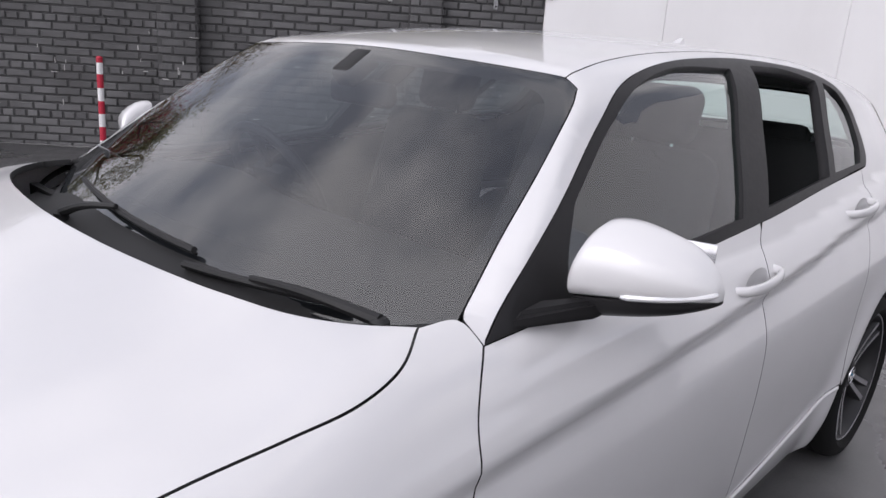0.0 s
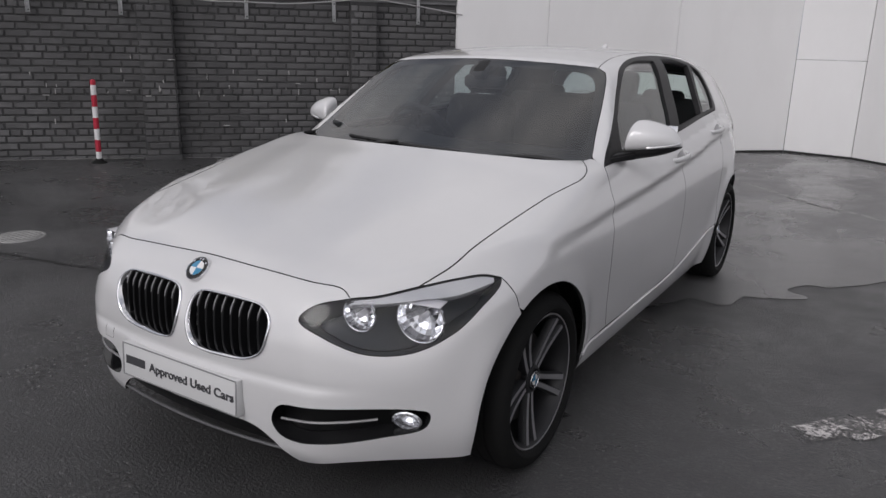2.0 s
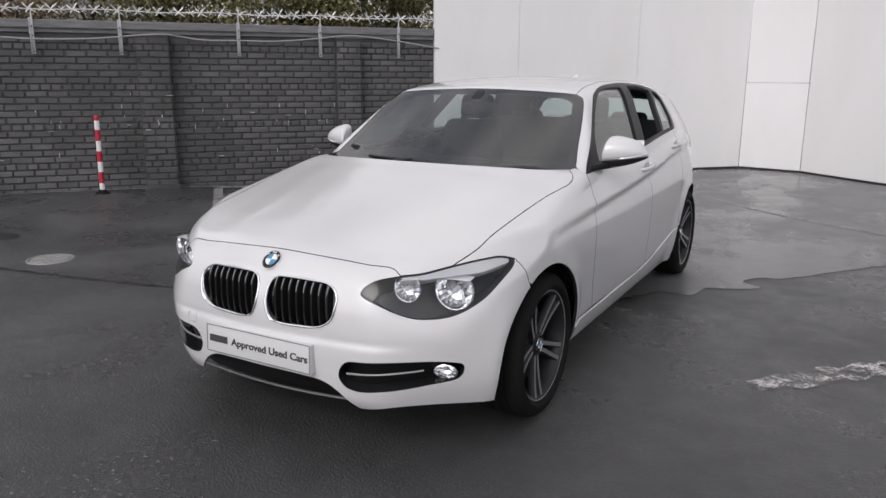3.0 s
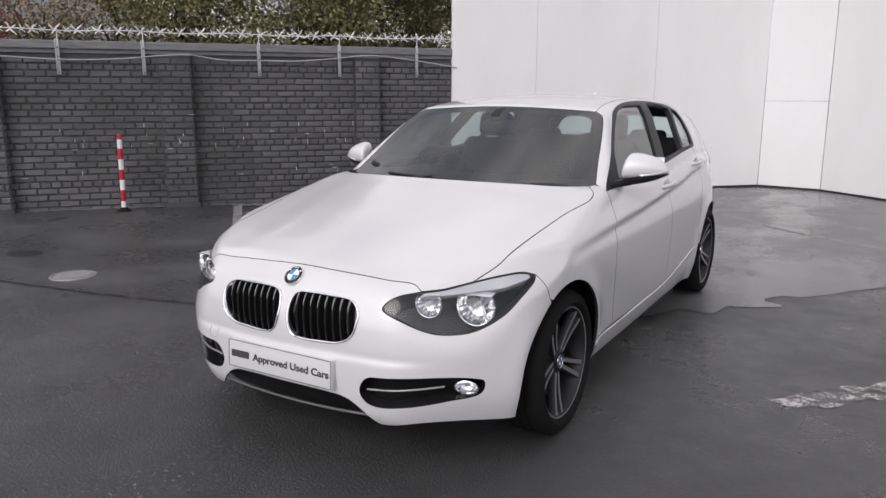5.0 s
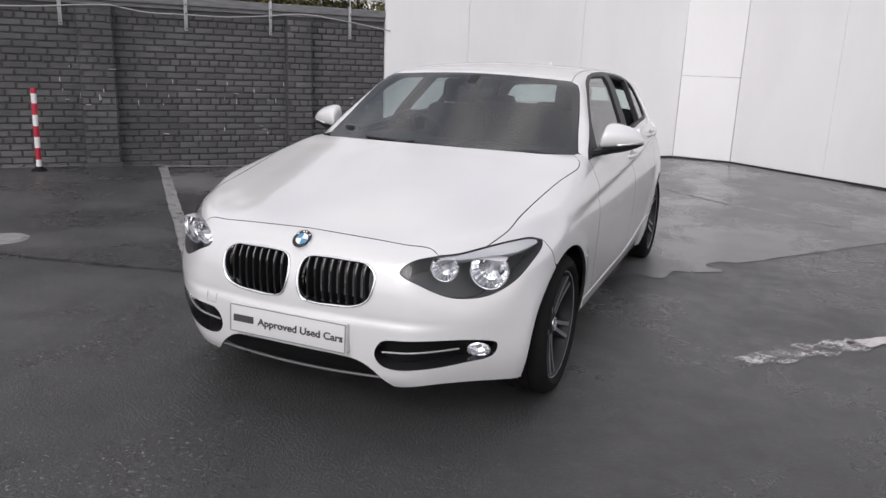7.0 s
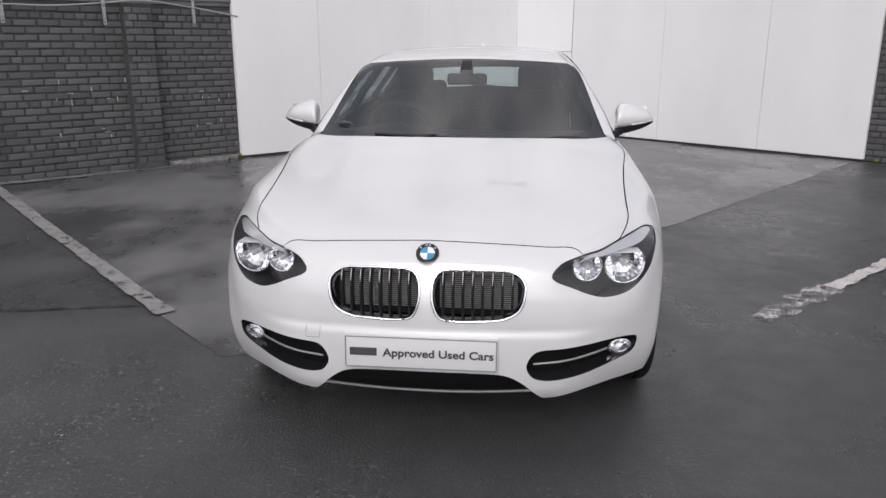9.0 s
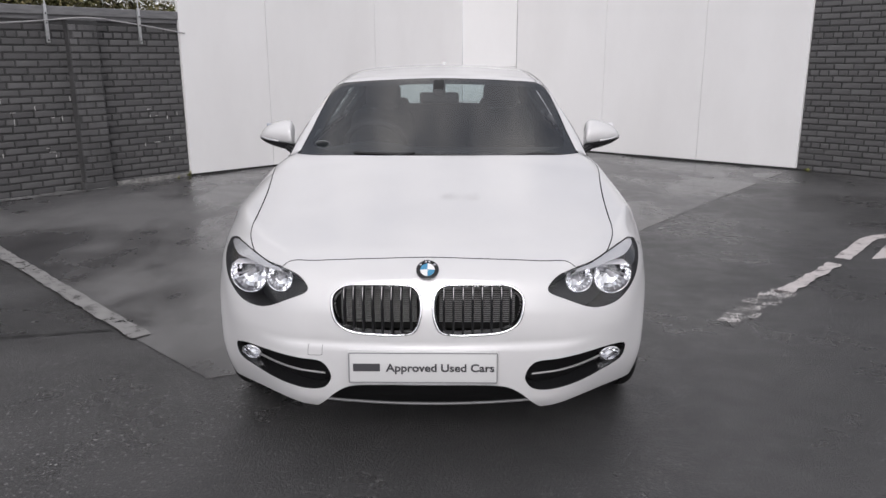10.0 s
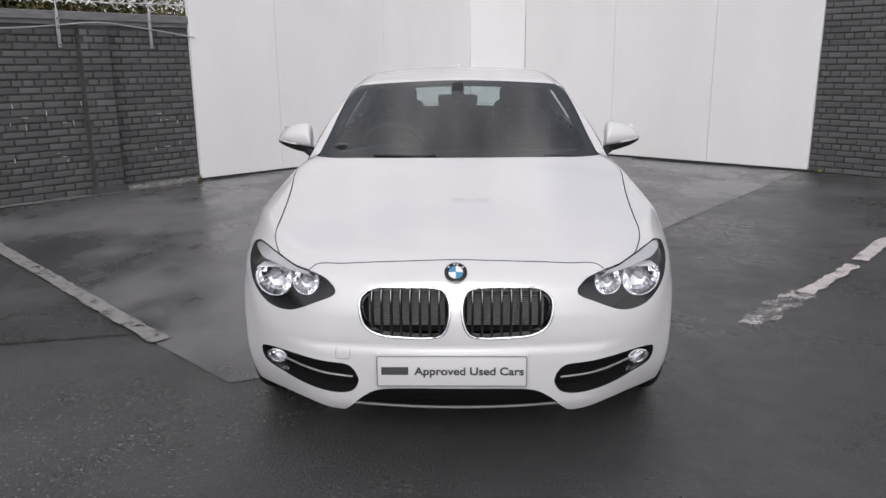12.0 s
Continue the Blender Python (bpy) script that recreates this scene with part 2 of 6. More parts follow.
def merge(bm, other):
    me = bpy.data.meshes.new("scratch")
    other.to_mesh(me)
    other.free()
    bm.from_mesh(me)
    bpy.data.meshes.remove(me)


def lathe(profile, n=48, axis="X", closed=False):
    """Turns (radius, along) pairs round an axis."""
    verts, faces = [], []
    k = len(profile)
    for i in range(n):
        a = 2 * math.pi * i / n
        for r, s in profile:
            c, q = r * math.cos(a), r * math.sin(a)
            verts.append({"X": (s, c, q), "Y": (q, s, c), "Z": (c, q, s)}[axis])
    for i in range(n):
        for j in range(k if closed else k - 1):
            faces.append((i * k + j, i * k + (j + 1) % k, ((i + 1) % n) * k + (j + 1) % k, ((i + 1) % n) * k + j))
    bm = bmesh.new()
    vs = [bm.verts.new(v) for v in verts]
    for f in faces:
        bm.faces.new([vs[q] for q in f])
    bmesh.ops.remove_doubles(bm, verts=bm.verts, dist=1e-5)
    return bm


def tube(points, radius, n=8, bm=None, closed=False):
    """A round bar along points; radius may be a list."""
    bm = bm or bmesh.new()
    pts = [Vector(p) for p in points]
    rings = []
    for i, p in enumerate(pts):
        d = (pts[(i + 1) % len(pts)] - pts[i - 1]) if closed else (pts[min(i + 1, len(pts) - 1)] - pts[max(i - 1, 0)])
        q = d.to_track_quat("Z", "Y")
        r = radius[i] if isinstance(radius, (list, tuple)) else radius
        rings.append([bm.verts.new(p + q @ Vector((r * math.cos(2 * math.pi * k / n), r * math.sin(2 * math.pi * k / n), 0))) for k in range(n)])
    for i in range(len(rings) if closed else len(rings) - 1):
        a, b = rings[i], rings[(i + 1) % len(rings)]
        for k in range(n):
            bm.faces.new((a[k], a[(k + 1) % n], b[(k + 1) % n], b[k]))
    if not closed:
        bm.faces.new(rings[0][::-1])
        bm.faces.new(rings[-1])
    return bm


def spline(pts, gap=0.012, closed=False):
    """A smooth even line through points of any dimension."""
    p = np.array(pts, float)
    if len(p) == 2 and not closed:
        n = max(2, int(np.linalg.norm(p[1] - p[0]) / gap) + 1)
        return p[0] + (p[1] - p[0]) * np.linspace(0, 1, n)[:, None]
    ext = np.vstack([p[-1], p, p[0], p[1]]) if closed else np.vstack([2 * p[0] - p[1], p, 2 * p[-1] - p[-2]])
    out = []
    for i in range(1, len(ext) - 2):
        a, b, c, d = ext[i - 1:i + 3]
        t1 = np.linalg.norm(b - a) ** 0.5 + 1e-9
        t2 = t1 + np.linalg.norm(c - b) ** 0.5 + 1e-9
        t3 = t2 + np.linalg.norm(d - c) ** 0.5 + 1e-9
        t = np.linspace(t1, t2, 24, endpoint=False)[:, None]
        a1, a2, a3 = (t1 - t) / t1 * a + t / t1 * b, (t2 - t) / (t2 - t1) * b + (t - t1) / (t2 - t1) * c, (t3 - t) / (t3 - t2) * c + (t - t2) / (t3 - t2) * d
        b1, b2 = (t2 - t) / t2 * a1 + t / t2 * a2, (t3 - t) / (t3 - t1) * a2 + (t - t1) / (t3 - t1) * a3
        out.append((t2 - t) / (t2 - t1) * b1 + (t - t1) / (t2 - t1) * b2)
    out = np.vstack(out + ([] if closed else [p[-1:]]))
    if closed:
        out = np.vstack([out, out[:1]])
    s = np.concatenate([[0], np.cumsum(np.linalg.norm(np.diff(out, axis=0), axis=1))])
    n = max(3, int(round(s[-1] / gap)) + 1)
    q = np.linspace(0, s[-1], n)
    r = np.stack([np.interp(q, s, out[:, k]) for k in range(out.shape[1])], -1)
    return r[:-1] if closed else r


# ---- panels cut from the car's surface ----
def snap(p, f):
    p = np.array(p, float)
    for _ in range(8):
        e = 0.002
        g = np.stack([f(p + e * v) - f(p - e * v) for v in np.eye(3)], -1) / (2 * e)
        p = p - np.clip(f(p), -0.05, 0.05)[:, None] * g / np.maximum((g * g).sum(-1, keepdims=True), 0.2)
    return p


def edge(*pts, f=field, gap=0.012):
    return snap(spline(pts, gap), f)


def round_edge(*pts, f=field, gap=0.010):
    return snap(spline(pts, gap, closed=True), f)


def mirrored(line):
    return (line * np.array([-1, 1, 1]))[::-1]


class Side:
    """Rays square to the length of the car, towards its long axis."""
    def flat(p):
        return np.stack([p[:, 1], np.arctan2(p[:, 2] - 0.5, p[:, 0]) * 0.85], -1)

    def rays(q):
        a = q[:, 1] / 0.85
        d = np.stack([np.cos(a), np.zeros(len(q)), np.sin(a)], -1)
        return np.stack([np.zeros(len(q)), q[:, 0], np.full(len(q), 0.5)], -1) + 1.4 * d, -d


class Front:
    """Rays towards an upright axis behind the nose."""
    def flat(p):
        return np.stack([np.arctan2(p[:, 0], 0.45 - p[:, 1]) * 1.1, p[:, 2]], -1)

    def rays(q):
        a = q[:, 0] / 1.1
        d = np.stack([np.sin(a), -np.cos(a), np.zeros(len(q))], -1)
        return np.stack([np.zeros(len(q)), np.full(len(q), 0.45), q[:, 1]], -1) + 1.6 * d, -d


class Top:
    """Rays straight down."""
    def flat(p):
        return p[:, :2].copy()

    def rays(q):
        return np.stack([q[:, 0], q[:, 1], np.full(len(q), 1.9)], -1), np.tile((0.0, 0.0, -1.0), (len(q), 1))


def inside(q, loops):
    ok = np.zeros(len(q), bool)
    for lp in loops:
        a, b = lp, np.roll(lp, -1, 0)
        for (x1, y1), (x2, y2) in zip(a, b):
            if y1 != y2:
                c = ((y1 > q[:, 1]) != (y2 > q[:, 1])) & (q[:, 0] < (x2 - x1) * (q[:, 1] - y1) / (y2 - y1) + x1)
                ok ^= c
    return ok


def inset(lp, by):
    """Moves a closed outline inwards (outwards where by < 0)."""
    area = 0.5 * np.sum(lp[:, 0] * np.roll(lp[:, 1], -1) - np.roll(lp[:, 0], -1) * lp[:, 1])
    t = np.roll(lp, -1, 0) - np.roll(lp, 1, 0)
    t /= np.maximum(np.linalg.norm(t, axis=1, keepdims=True), 1e-9)
    return lp + by * np.sign(area) * np.stack([-t[:, 1], t[:, 0]], -1)


def cut(loops, way, f=field, h=0.022, gap=0.0, lift=0.0, rim=0.015):
    """A sheet of the surface inside loops[0] and outside the others, with its edge turned in: vertices, faces, normals."""
    from mathutils.geometry import delaunay_2d_cdt
    flat = []
    for i, lp in enumerate(loops):
        q = way.flat(np.asarray(lp))
        keep = np.linalg.norm(q - np.roll(q, 1, 0), axis=1) > 1e-4
        flat.append(inset(q[keep], gap if i == 0 else -gap))
    lo, hi = flat[0].min(0), flat[0].max(0)
    gx, gy = np.meshgrid(np.arange(lo[0] + h / 2, hi[0], h), np.arange(lo[1] + h / 2, hi[1], h))
    g = np.stack([gx.ravel(), gy.ravel()], -1)
    g = g[inside(g, flat)]
    rimpts = np.vstack(flat)
    far = np.ones(len(g), bool)
    for k in range(0, len(g), 2000):
        far[k:k + 2000] = ((g[k:k + 2000, None] - rimpts[None]) ** 2).sum(-1).min(1) > (0.45 * h) ** 2
    g = g[far]
    pts = np.vstack([rimpts, g])
    edges, at = [], 0
    for lp in flat:
        edges += [(at + i, at + (i + 1) % len(lp)) for i in range(len(lp))]
        at += len(lp)
    v2, _, tris, *_ = delaunay_2d_cdt([Vector(p) for p in pts], edges, [], 0, 1e-6)
    q = np.array([tuple(v) for v in v2])
    tris = np.array([t for t in tris if len(t) == 3])
    tris = tris[inside(q[tris].mean(1), flat)]
    o, d = way.rays(q)
    p = cast(o, d, 0.0, 1.9, 240, f)
    bad = np.isnan(p).any(1)
    if bad.any():
        good = np.where(~bad)[0]
        for i in np.where(bad)[0]:
            p[i] = p[good[((q[good] - q[i]) ** 2).sum(1).argmin()]]
    n = normals(p, f)
    p = p + lift * n
    # faces look outwards
    fn = np.cross(p[tris[:, 1]] - p[tris[:, 0]], p[tris[:, 2]] - p[tris[:, 0]])
    turn = (fn * n[tris[:, 0]]).sum(1) < 0
    tris[turn] = tris[turn][:, ::-1]
    faces = [tuple(int(k) for k in t) for t in tris]
    verts, norms = p, n
    if rim:
        seen = {}
        for t in faces:
            for a, b in ((t[0], t[1]), (t[1], t[2]), (t[2], t[0])):
                seen[(a, b)] = 1
        border = [(a, b) for a, b in seen if (b, a) not in seen]
        ids = sorted({a for e in border for a in e})
        top = {v: len(p) + i for i, v in enumerate(ids)}
        low = {v: len(p) + len(ids) + i for i, v in enumerate(ids)}
        out = np.zeros((len(p), 3))
        for a, b in border:
            o2 = np.cross(p[b] - p[a], n[a])
            out[a] += o2
            out[b] += o2
        out = out / np.maximum(np.linalg.norm(out, axis=1, keepdims=True), 1e-9)
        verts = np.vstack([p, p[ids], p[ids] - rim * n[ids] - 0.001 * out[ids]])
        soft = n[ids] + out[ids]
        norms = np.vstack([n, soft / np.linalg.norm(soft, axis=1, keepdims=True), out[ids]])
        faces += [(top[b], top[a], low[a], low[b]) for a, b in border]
    return verts, faces, norms


def sheet(name, data, mat, parent, label="", flip=False):
    verts, faces, norms = data
    if flip:
        verts, norms, faces = verts * (-1, 1, 1), norms * (-1, 1, 1), [t[::-1] for t in faces]
    me = bpy.data.meshes.new(name)
    me.from_pydata(verts.tolist(), [], faces)
    me.polygons.foreach_set("use_smooth", [True] * len(faces))
    me.materials.append(mat)
    # turned-in edges of white panels coloured black, so the gaps look shaded
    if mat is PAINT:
        me.materials.append(SHADE_AND_BAND)
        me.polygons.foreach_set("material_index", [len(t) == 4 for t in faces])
    me.normals_split_custom_set_from_vertices(norms.tolist())
    ob = new(name, me)
    ob.parent = parent
    if label:
        ob["label"] = label
    return ob


def pair(name, loops, way, mat, parents, label="", **kw):
    """The same panel on both flanks of the car: near (+x) and far (-x)."""
    data = cut(loops, way, **kw)
    return [sheet(name, data, mat, parents[0], label), sheet(name, data, mat, parents[1], label, flip=True)]

# ---- the yard: ground, walls, hoarding ----
WA, WD = Vector((-3.29, 6.22)), Vector((-0.649, -0.7608))      # brick wall: its end at the hoarding, its run away from it
WN = Vector((0.7608, -0.649))                                  # its face looks into the yard


def ground_z(x, y):
    s = np.clip((-x - 3.2) / 2.6, 0, 1) * np.clip((5.0 - y) / 1.6, 0, 1)
    return 0.035 * s * s * (3 - 2 * s)


def build_ground():
    xs = np.concatenate([[-400, -120, -40, -20, -14, -11], np.arange(-10, 7.01, 0.25), [9, 12, 16, 24, 40, 120, 400]])
    ys = np.concatenate([[-400, -120, -40, -20, -12, -8], np.arange(-6, 11.01, 0.25), [13, 16, 24, 40, 120, 400]])
    verts = [(x, y, float(ground_z(x, y))) for y in ys for x in xs]
    w = len(xs)
    faces = [(j * w + i, j * w + i + 1, (j + 1) * w + i + 1, (j + 1) * w + i) for j in range(len(ys) - 1) for i in range(w - 1)]
    m = material("wet_asphalt", (0.05, 0.05, 0.05), 0.4)
    grain = noise_of(m, 260, 3)
    blotch = noise_of(m, 1.1, 6, 0.6)
    fine = noise_of(m, 7, 5)
    base = mixed(m, mixed(m, 0.5, ramp(m, grain, [(0.35, 0), (0.75, 1)]), ramp(m, noise_of(m, 85, 2, 0.5), [(0.42, 0), (0.66, 1)])), (0.026, 0.0255, 0.026), (0.122, 0.120, 0.121))
    base = mixed(m, ramp(m, noise_of(m, 55, 1, 0.5), [(0.650, 0), (0.685, 0.8)]), base, (0.30, 0.295, 0.29))
    dry = mixed(m, ramp(m, blotch, [(0.45, 0), (0.62, 0.6)]), base, (0.100, 0.098, 0.099))
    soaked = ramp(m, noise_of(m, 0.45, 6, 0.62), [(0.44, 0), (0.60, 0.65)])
    # base colour darkened in a noisy round zone east of the car
    place = m.node_tree.nodes.new("ShaderNodeTexCoord")
    shift = m.node_tree.nodes.new("ShaderNodeMapping")
    shift.inputs["Location"].default_value, shift.inputs["Scale"].default_value = (-0.62, -0.33, 0), (0.30, 0.26, 1)
    dark_zone = m.node_tree.nodes.new("ShaderNodeTexGradient")
    dark_zone.gradient_type = "SPHERICAL"
    link(m, place.outputs["Object"], shift.inputs["Vector"])
    link(m, shift.outputs[0], dark_zone.inputs["Vector"])
    zone_mask = mixed(m, 0.45, dark_zone.outputs["Fac"], noise_of(m, 1.3, 6, 0.65))
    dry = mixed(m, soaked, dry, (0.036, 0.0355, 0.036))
    link(m, mixed(m, ramp(m, zone_mask, [(0.32, 0), (0.56, 0.55)]), dry, (0.032, 0.0315, 0.032)), shader(m).inputs["Base Color"])
    wet = mixed(m, 0.35, ramp(m, blotch, [(0.40, 0.20), (0.58, 0.50)]), ramp(m, fine, [(0.3, 0.2), (0.7, 0.55)]))
    link(m, wet, shader(m).inputs["Roughness"])
    stones = noise_of(m, 85, 2, 0.5)
    bumped(m, mixed(m, 0.6, grain, stones), 1.0, 0.009)
    shader(m).inputs["Specular IOR Level"].default_value = 0.75
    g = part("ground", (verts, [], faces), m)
    tagged(g, "dark wet asphalt of a yard, patchy with damp, darker east of the car", "ground", kind="structure")


build_ground()

BRICK = material("painted_dark_brick", (0.05, 0.05, 0.052), 0.62)
info = BRICK.node_tree.nodes.new("ShaderNodeObjectInfo")
geo = BRICK.node_tree.nodes.new("ShaderNodeNewGeometry")
per = BRICK.node_tree.nodes.new("ShaderNodeMath")
per.operation = "ADD"
link(BRICK, info.outputs["Random"], per.inputs[0])
link(BRICK, geo.outputs["Random Per Island"], per.inputs[1])
wrap = BRICK.node_tree.nodes.new("ShaderNodeMath")
wrap.operation = "FRACT"
link(BRICK, per.outputs[0], wrap.inputs[0])
tone = ramp(BRICK, wrap.outputs[0], [(0.0, (0.072, 0.071, 0.073)), (0.5, (0.100, 0.099, 0.100)), (1.0, (0.132, 0.130, 0.132))])
spots = ramp(BRICK, noise_of(BRICK, 14, 6, 0.7, "Generated"), [(0.45, 0), (0.8, 0.6)])
worn = mixed(BRICK, spots, tone, (0.17, 0.167, 0.17))
chips = ramp(BRICK, noise_of(BRICK, 5.5, 8, 0.75), [(0.74, 0), (0.77, 1)])
grime = ramp(BRICK, noise_of(BRICK, 0.9, 5, 0.6), [(0.40, 0.0), (0.60, 0.8)])
link(BRICK, mixed(BRICK, chips, mixed(BRICK, grime, worn, (0.052, 0.051, 0.052)), (0.42, 0.41, 0.40)), shader(BRICK).inputs["Base Color"])
bumped(BRICK, noise_of(BRICK, 45, 5), 0.5, 0.006)
MORTAR = material("painted_mortar", (0.035, 0.034, 0.036), 0.8)
link(MORTAR, ramp(MORTAR, noise_of(MORTAR, 6, 6), [(0.3, (0.038, 0.038, 0.039)), (0.7, (0.066, 0.065, 0.066))]), shader(MORTAR).inputs["Base Color"])
bumped(MORTAR, noise_of(MORTAR, 80), 0.5, 0.006)
COPING = material("grey_coping", (0.16, 0.16, 0.165), 0.5)
link(COPING, ramp(COPING, noise_of(COPING, 5, 5, 0.6, "Object", (1, 1, 8)), [(0.3, (0.11, 0.11, 0.115)), (0.7, (0.20, 0.20, 0.205))]), shader(COPING).inputs["Base Color"])
HOARD = material("white_hoarding", (0.78, 0.775, 0.775), 0.55)
link(HOARD, mixed(HOARD, ramp(HOARD, noise_of(HOARD, 0.9, 6, 0.6, "Object", (1, 1, 0.4)), [(0.4, 0), (0.75, 0.5)]), (0.80, 0.795, 0.795), (0.68, 0.67, 0.665)), shader(HOARD).inputs["Base Color"])


bumped(HOARD, noise_of(HOARD, 1.3, 3, 0.5, "Object", (1, 1, 0.35)), 0.25, 0.03)


def along(w, out=0.0, z=0.0):
    """A place on the brick wall: w metres from the hoarding, out metres in front of its face."""
    p = WA + WD * w + WN * out
    return Vector((p.x, p.y, z))


TOP_Z = 1.90


def wall_box(w0, w1, out0, out1, z0, z1, bevel=0.0):
    b = box(w1 - w0, out1 - out0, z1 - z0, bevel=bevel)
    # local x along the wall, local y outwards
    c = along((w0 + w1) / 2, (out0 + out1) / 2, (z0 + z1) / 2)
    m = Matrix(((WD.x, WN.x, 0, c.x), (WD.y, WN.y, 0, c.y), (0, 0, 1, c.z), (0, 0, 0, 1)))
    bmesh.ops.transform(b, matrix=m, verts=b.verts)
    return b


brick_wall = part("wall_west", wall_box(-0.2, 14.0, -0.24, 0.0, -0.3, TOP_Z - 0.02), MORTAR, smooth=False)
tagged(brick_wall, "dark grey painted brick yard wall with piers", "wall", kind="structure")
coping = wall_box(-0.05, 14.0, -0.30, 0.05, TOP_Z, TOP_Z + 0.095, 0.012)
merge(coping, wall_box(-0.05, 14.0, -0.26, 0.02, TOP_Z - 0.045, TOP_Z + 0.01, 0.004))
cop = part("trim", coping, COPING, smooth=False)
tagged(cop, "flat grey coping along the top of the brick wall", "coping", kind="structure")

# hoarding: two faces that meet over a narrow strip in the corner
H0, H1, H2, H3 = (-3.27, 6.15), (0.17, 9.66), (1.06, 9.50), (4.52, 6.64)


def slab(p, q, z0, z1, thick, bevel=0.004):
    d = Vector((q[0] - p[0], q[1] - p[1], 0))
    n = Vector((-d.y, d.x, 0)).normalized()
    c = Vector((*p, 0)) + d / 2 + n * thick / 2
    b = box(d.length, thick, z1 - z0, bevel=bevel)
    m = Matrix.Translation((c.x, c.y, (z0 + z1) / 2)) @ Matrix.Rotation(math.atan2(d.y, d.x), 4, "Z")
    bmesh.ops.transform(b, matrix=m, verts=b.verts)
    return b


def lerp(p, q, t):
    return (p[0] + (q[0] - p[0]) * t, p[1] + (q[1] - p[1]) * t)


hoarding = new("wall_hoarding")
tagged(hoarding, "tall smooth white hoarding panels across the yard corner", "hoarding", kind="structure")
HB = 0.03
for p, q, cuts in ((H0, H1, (0.0, 0.245, 0.62, 1.0)), (H2, H3, (0.0, 0.36, 0.7, 1.0))):
    for a, b in zip(cuts, cuts[1:]):
        L = math.dist(p, q)
        part("panel", slab(lerp(p, q, a + 0.002 / L), lerp(p, q, b - 0.002 / L), HB, 4.6, 0.06), HOARD, hoarding, smooth=False)
for z0, z1 in ((HB, 1.30), (1.306, 4.6)):
    part("panel", slab(lerp(H1, H2, 0.006), lerp(H1, H2, 0.994), z0, z1, 0.06), HOARD, hoarding, smooth=False)
foot = material("hoarding_foot", (0.02, 0.02, 0.02), 0.8)
for p, q in ((H0, H1), (H1, H2), (H2, H3)):
    part("foot_rail", slab(p, q, -0.02, HB - 0.003, 0.045), foot, hoarding, smooth=False)

# the brick wall goes on beyond the hoarding's far end
def right_wall():
    d = Vector((0.707, -0.707, 0))
    a = Vector((4.45, 6.80, 0)) - d * 5.0
    return slab(a.xy, (a + d * 14).xy, -0.3, 2.2, 0.24)


wall_e = part("wall_east", right_wall(), MORTAR, smooth=False)
tagged(wall_e, "dark grey painted brick wall beyond the hoarding", "wall", kind="structure")
cap_e = slab(Vector((4.45, 6.80)) + Vector((-0.71, -0.71)) * 0.04 - Vector((0.707, -0.707)) * 4, Vector((4.45, 6.80)) + Vector((-0.71, -0.71)) * 0.04 + Vector((0.707, -0.707)) * 9, 2.2, 2.29, 0.32, 0.01)
tagged(part("trim", cap_e, COPING, smooth=False), "flat grey coping on the east brick wall", "coping", kind="structure")

# ---- the car ----
CAR = new("car")
tagged(CAR, "white five-door hatchback with black window trim and grey alloys", "car")
BOTH = (CAR, CAR)

# shared seams, near flank
S_BONNET_FRONT = edge((0, -0.616, 0.747), (0.20, -0.618, 0.742), (0.40, -0.608, 0.732), (0.502, -0.590, 0.725), (0.537, -0.600, 0.707), f=lower)
S_LAMP_BONNET = edge((0.537, -0.600, 0.707), (0.600, -0.555, 0.716), (0.674, -0.463, 0.733), f=lower)
S_LAMP_WING = edge((0.674, -0.463, 0.733), (0.745, -0.346, 0.739), (0.779, -0.282, 0.736), (0.806, -0.238, 0.718), f=lower)
S_SHUT = edge((0.674, -0.463, 0.733), (0.708, -0.345, 0.768), (0.716, -0.20, 0.808), (0.730, 0.0, 0.851), (0.750, 0.19, 0.888), (0.770, 0.33, 0.912), (0.778, 0.430, 0.926), (0.763, 0.512, 0.945), (0.712, 0.590, 0.967), f=lower)
S_COWL = edge((0.712, 0.590, 0.967), (0.660, 0.525, 0.970), (0.575, 0.468, 0.973), (0.465, 0.432, 0.978), (0.33, 0.408, 0.981), (0.15, 0.390, 0.983), (0, 0.385, 0.985), f=lower)
S_LAMP_LOW = edge((0.537, -0.600, 0.707), (0.454, -0.660, 0.683), (0.424, -0.687, 0.643), (0.505, -0.683, 0.607), (0.605, -0.651, 0.573), (0.67, -0.614, 0.567), (0.738, -0.55, 0.575), (0.786, -0.442, 0.608), (0.806, -0.345, 0.660), (0.815, -0.256, 0.704), (0.806, -0.238, 0.718), f=lower)
S_CHEEK = edge((0.806, -0.238, 0.718), (0.838, -0.222, 0.676), (0.861, -0.215, 0.632), f=lower)
ARCH_F, ARCH_R = (-0.03, 0.305, 0.356), (2.63, 0.305, 0.360)


def arch(c, a0, a1):
    """Part of a wheel arch's lip; angles from the rear, over the top."""
    n = max(6, int(abs(a1 - a0) * c[2] / 0.012))
    t = np.linspace(a0, a1, n)
    y, z = c[0] + c[2] * np.cos(t), c[1] + c[2] * np.sin(t)
    return snap(np.stack([side_x(y, z), y, z], -1), lower)


SEAM_A = math.atan2(0.632 - 0.305, -0.215 + 0.03)
S_DOOR_FRONT = edge((0.775, 0.664, 0.941), (0.810, 0.620, 0.902), (0.837, 0.593, 0.861), (0.866, 0.568, 0.765), (0.878, 0.548, 0.65), (0.872, 0.555, 0.53), (0.860, 0.580, 0.40), (0.848, 0.620, 0.308), f=lower)

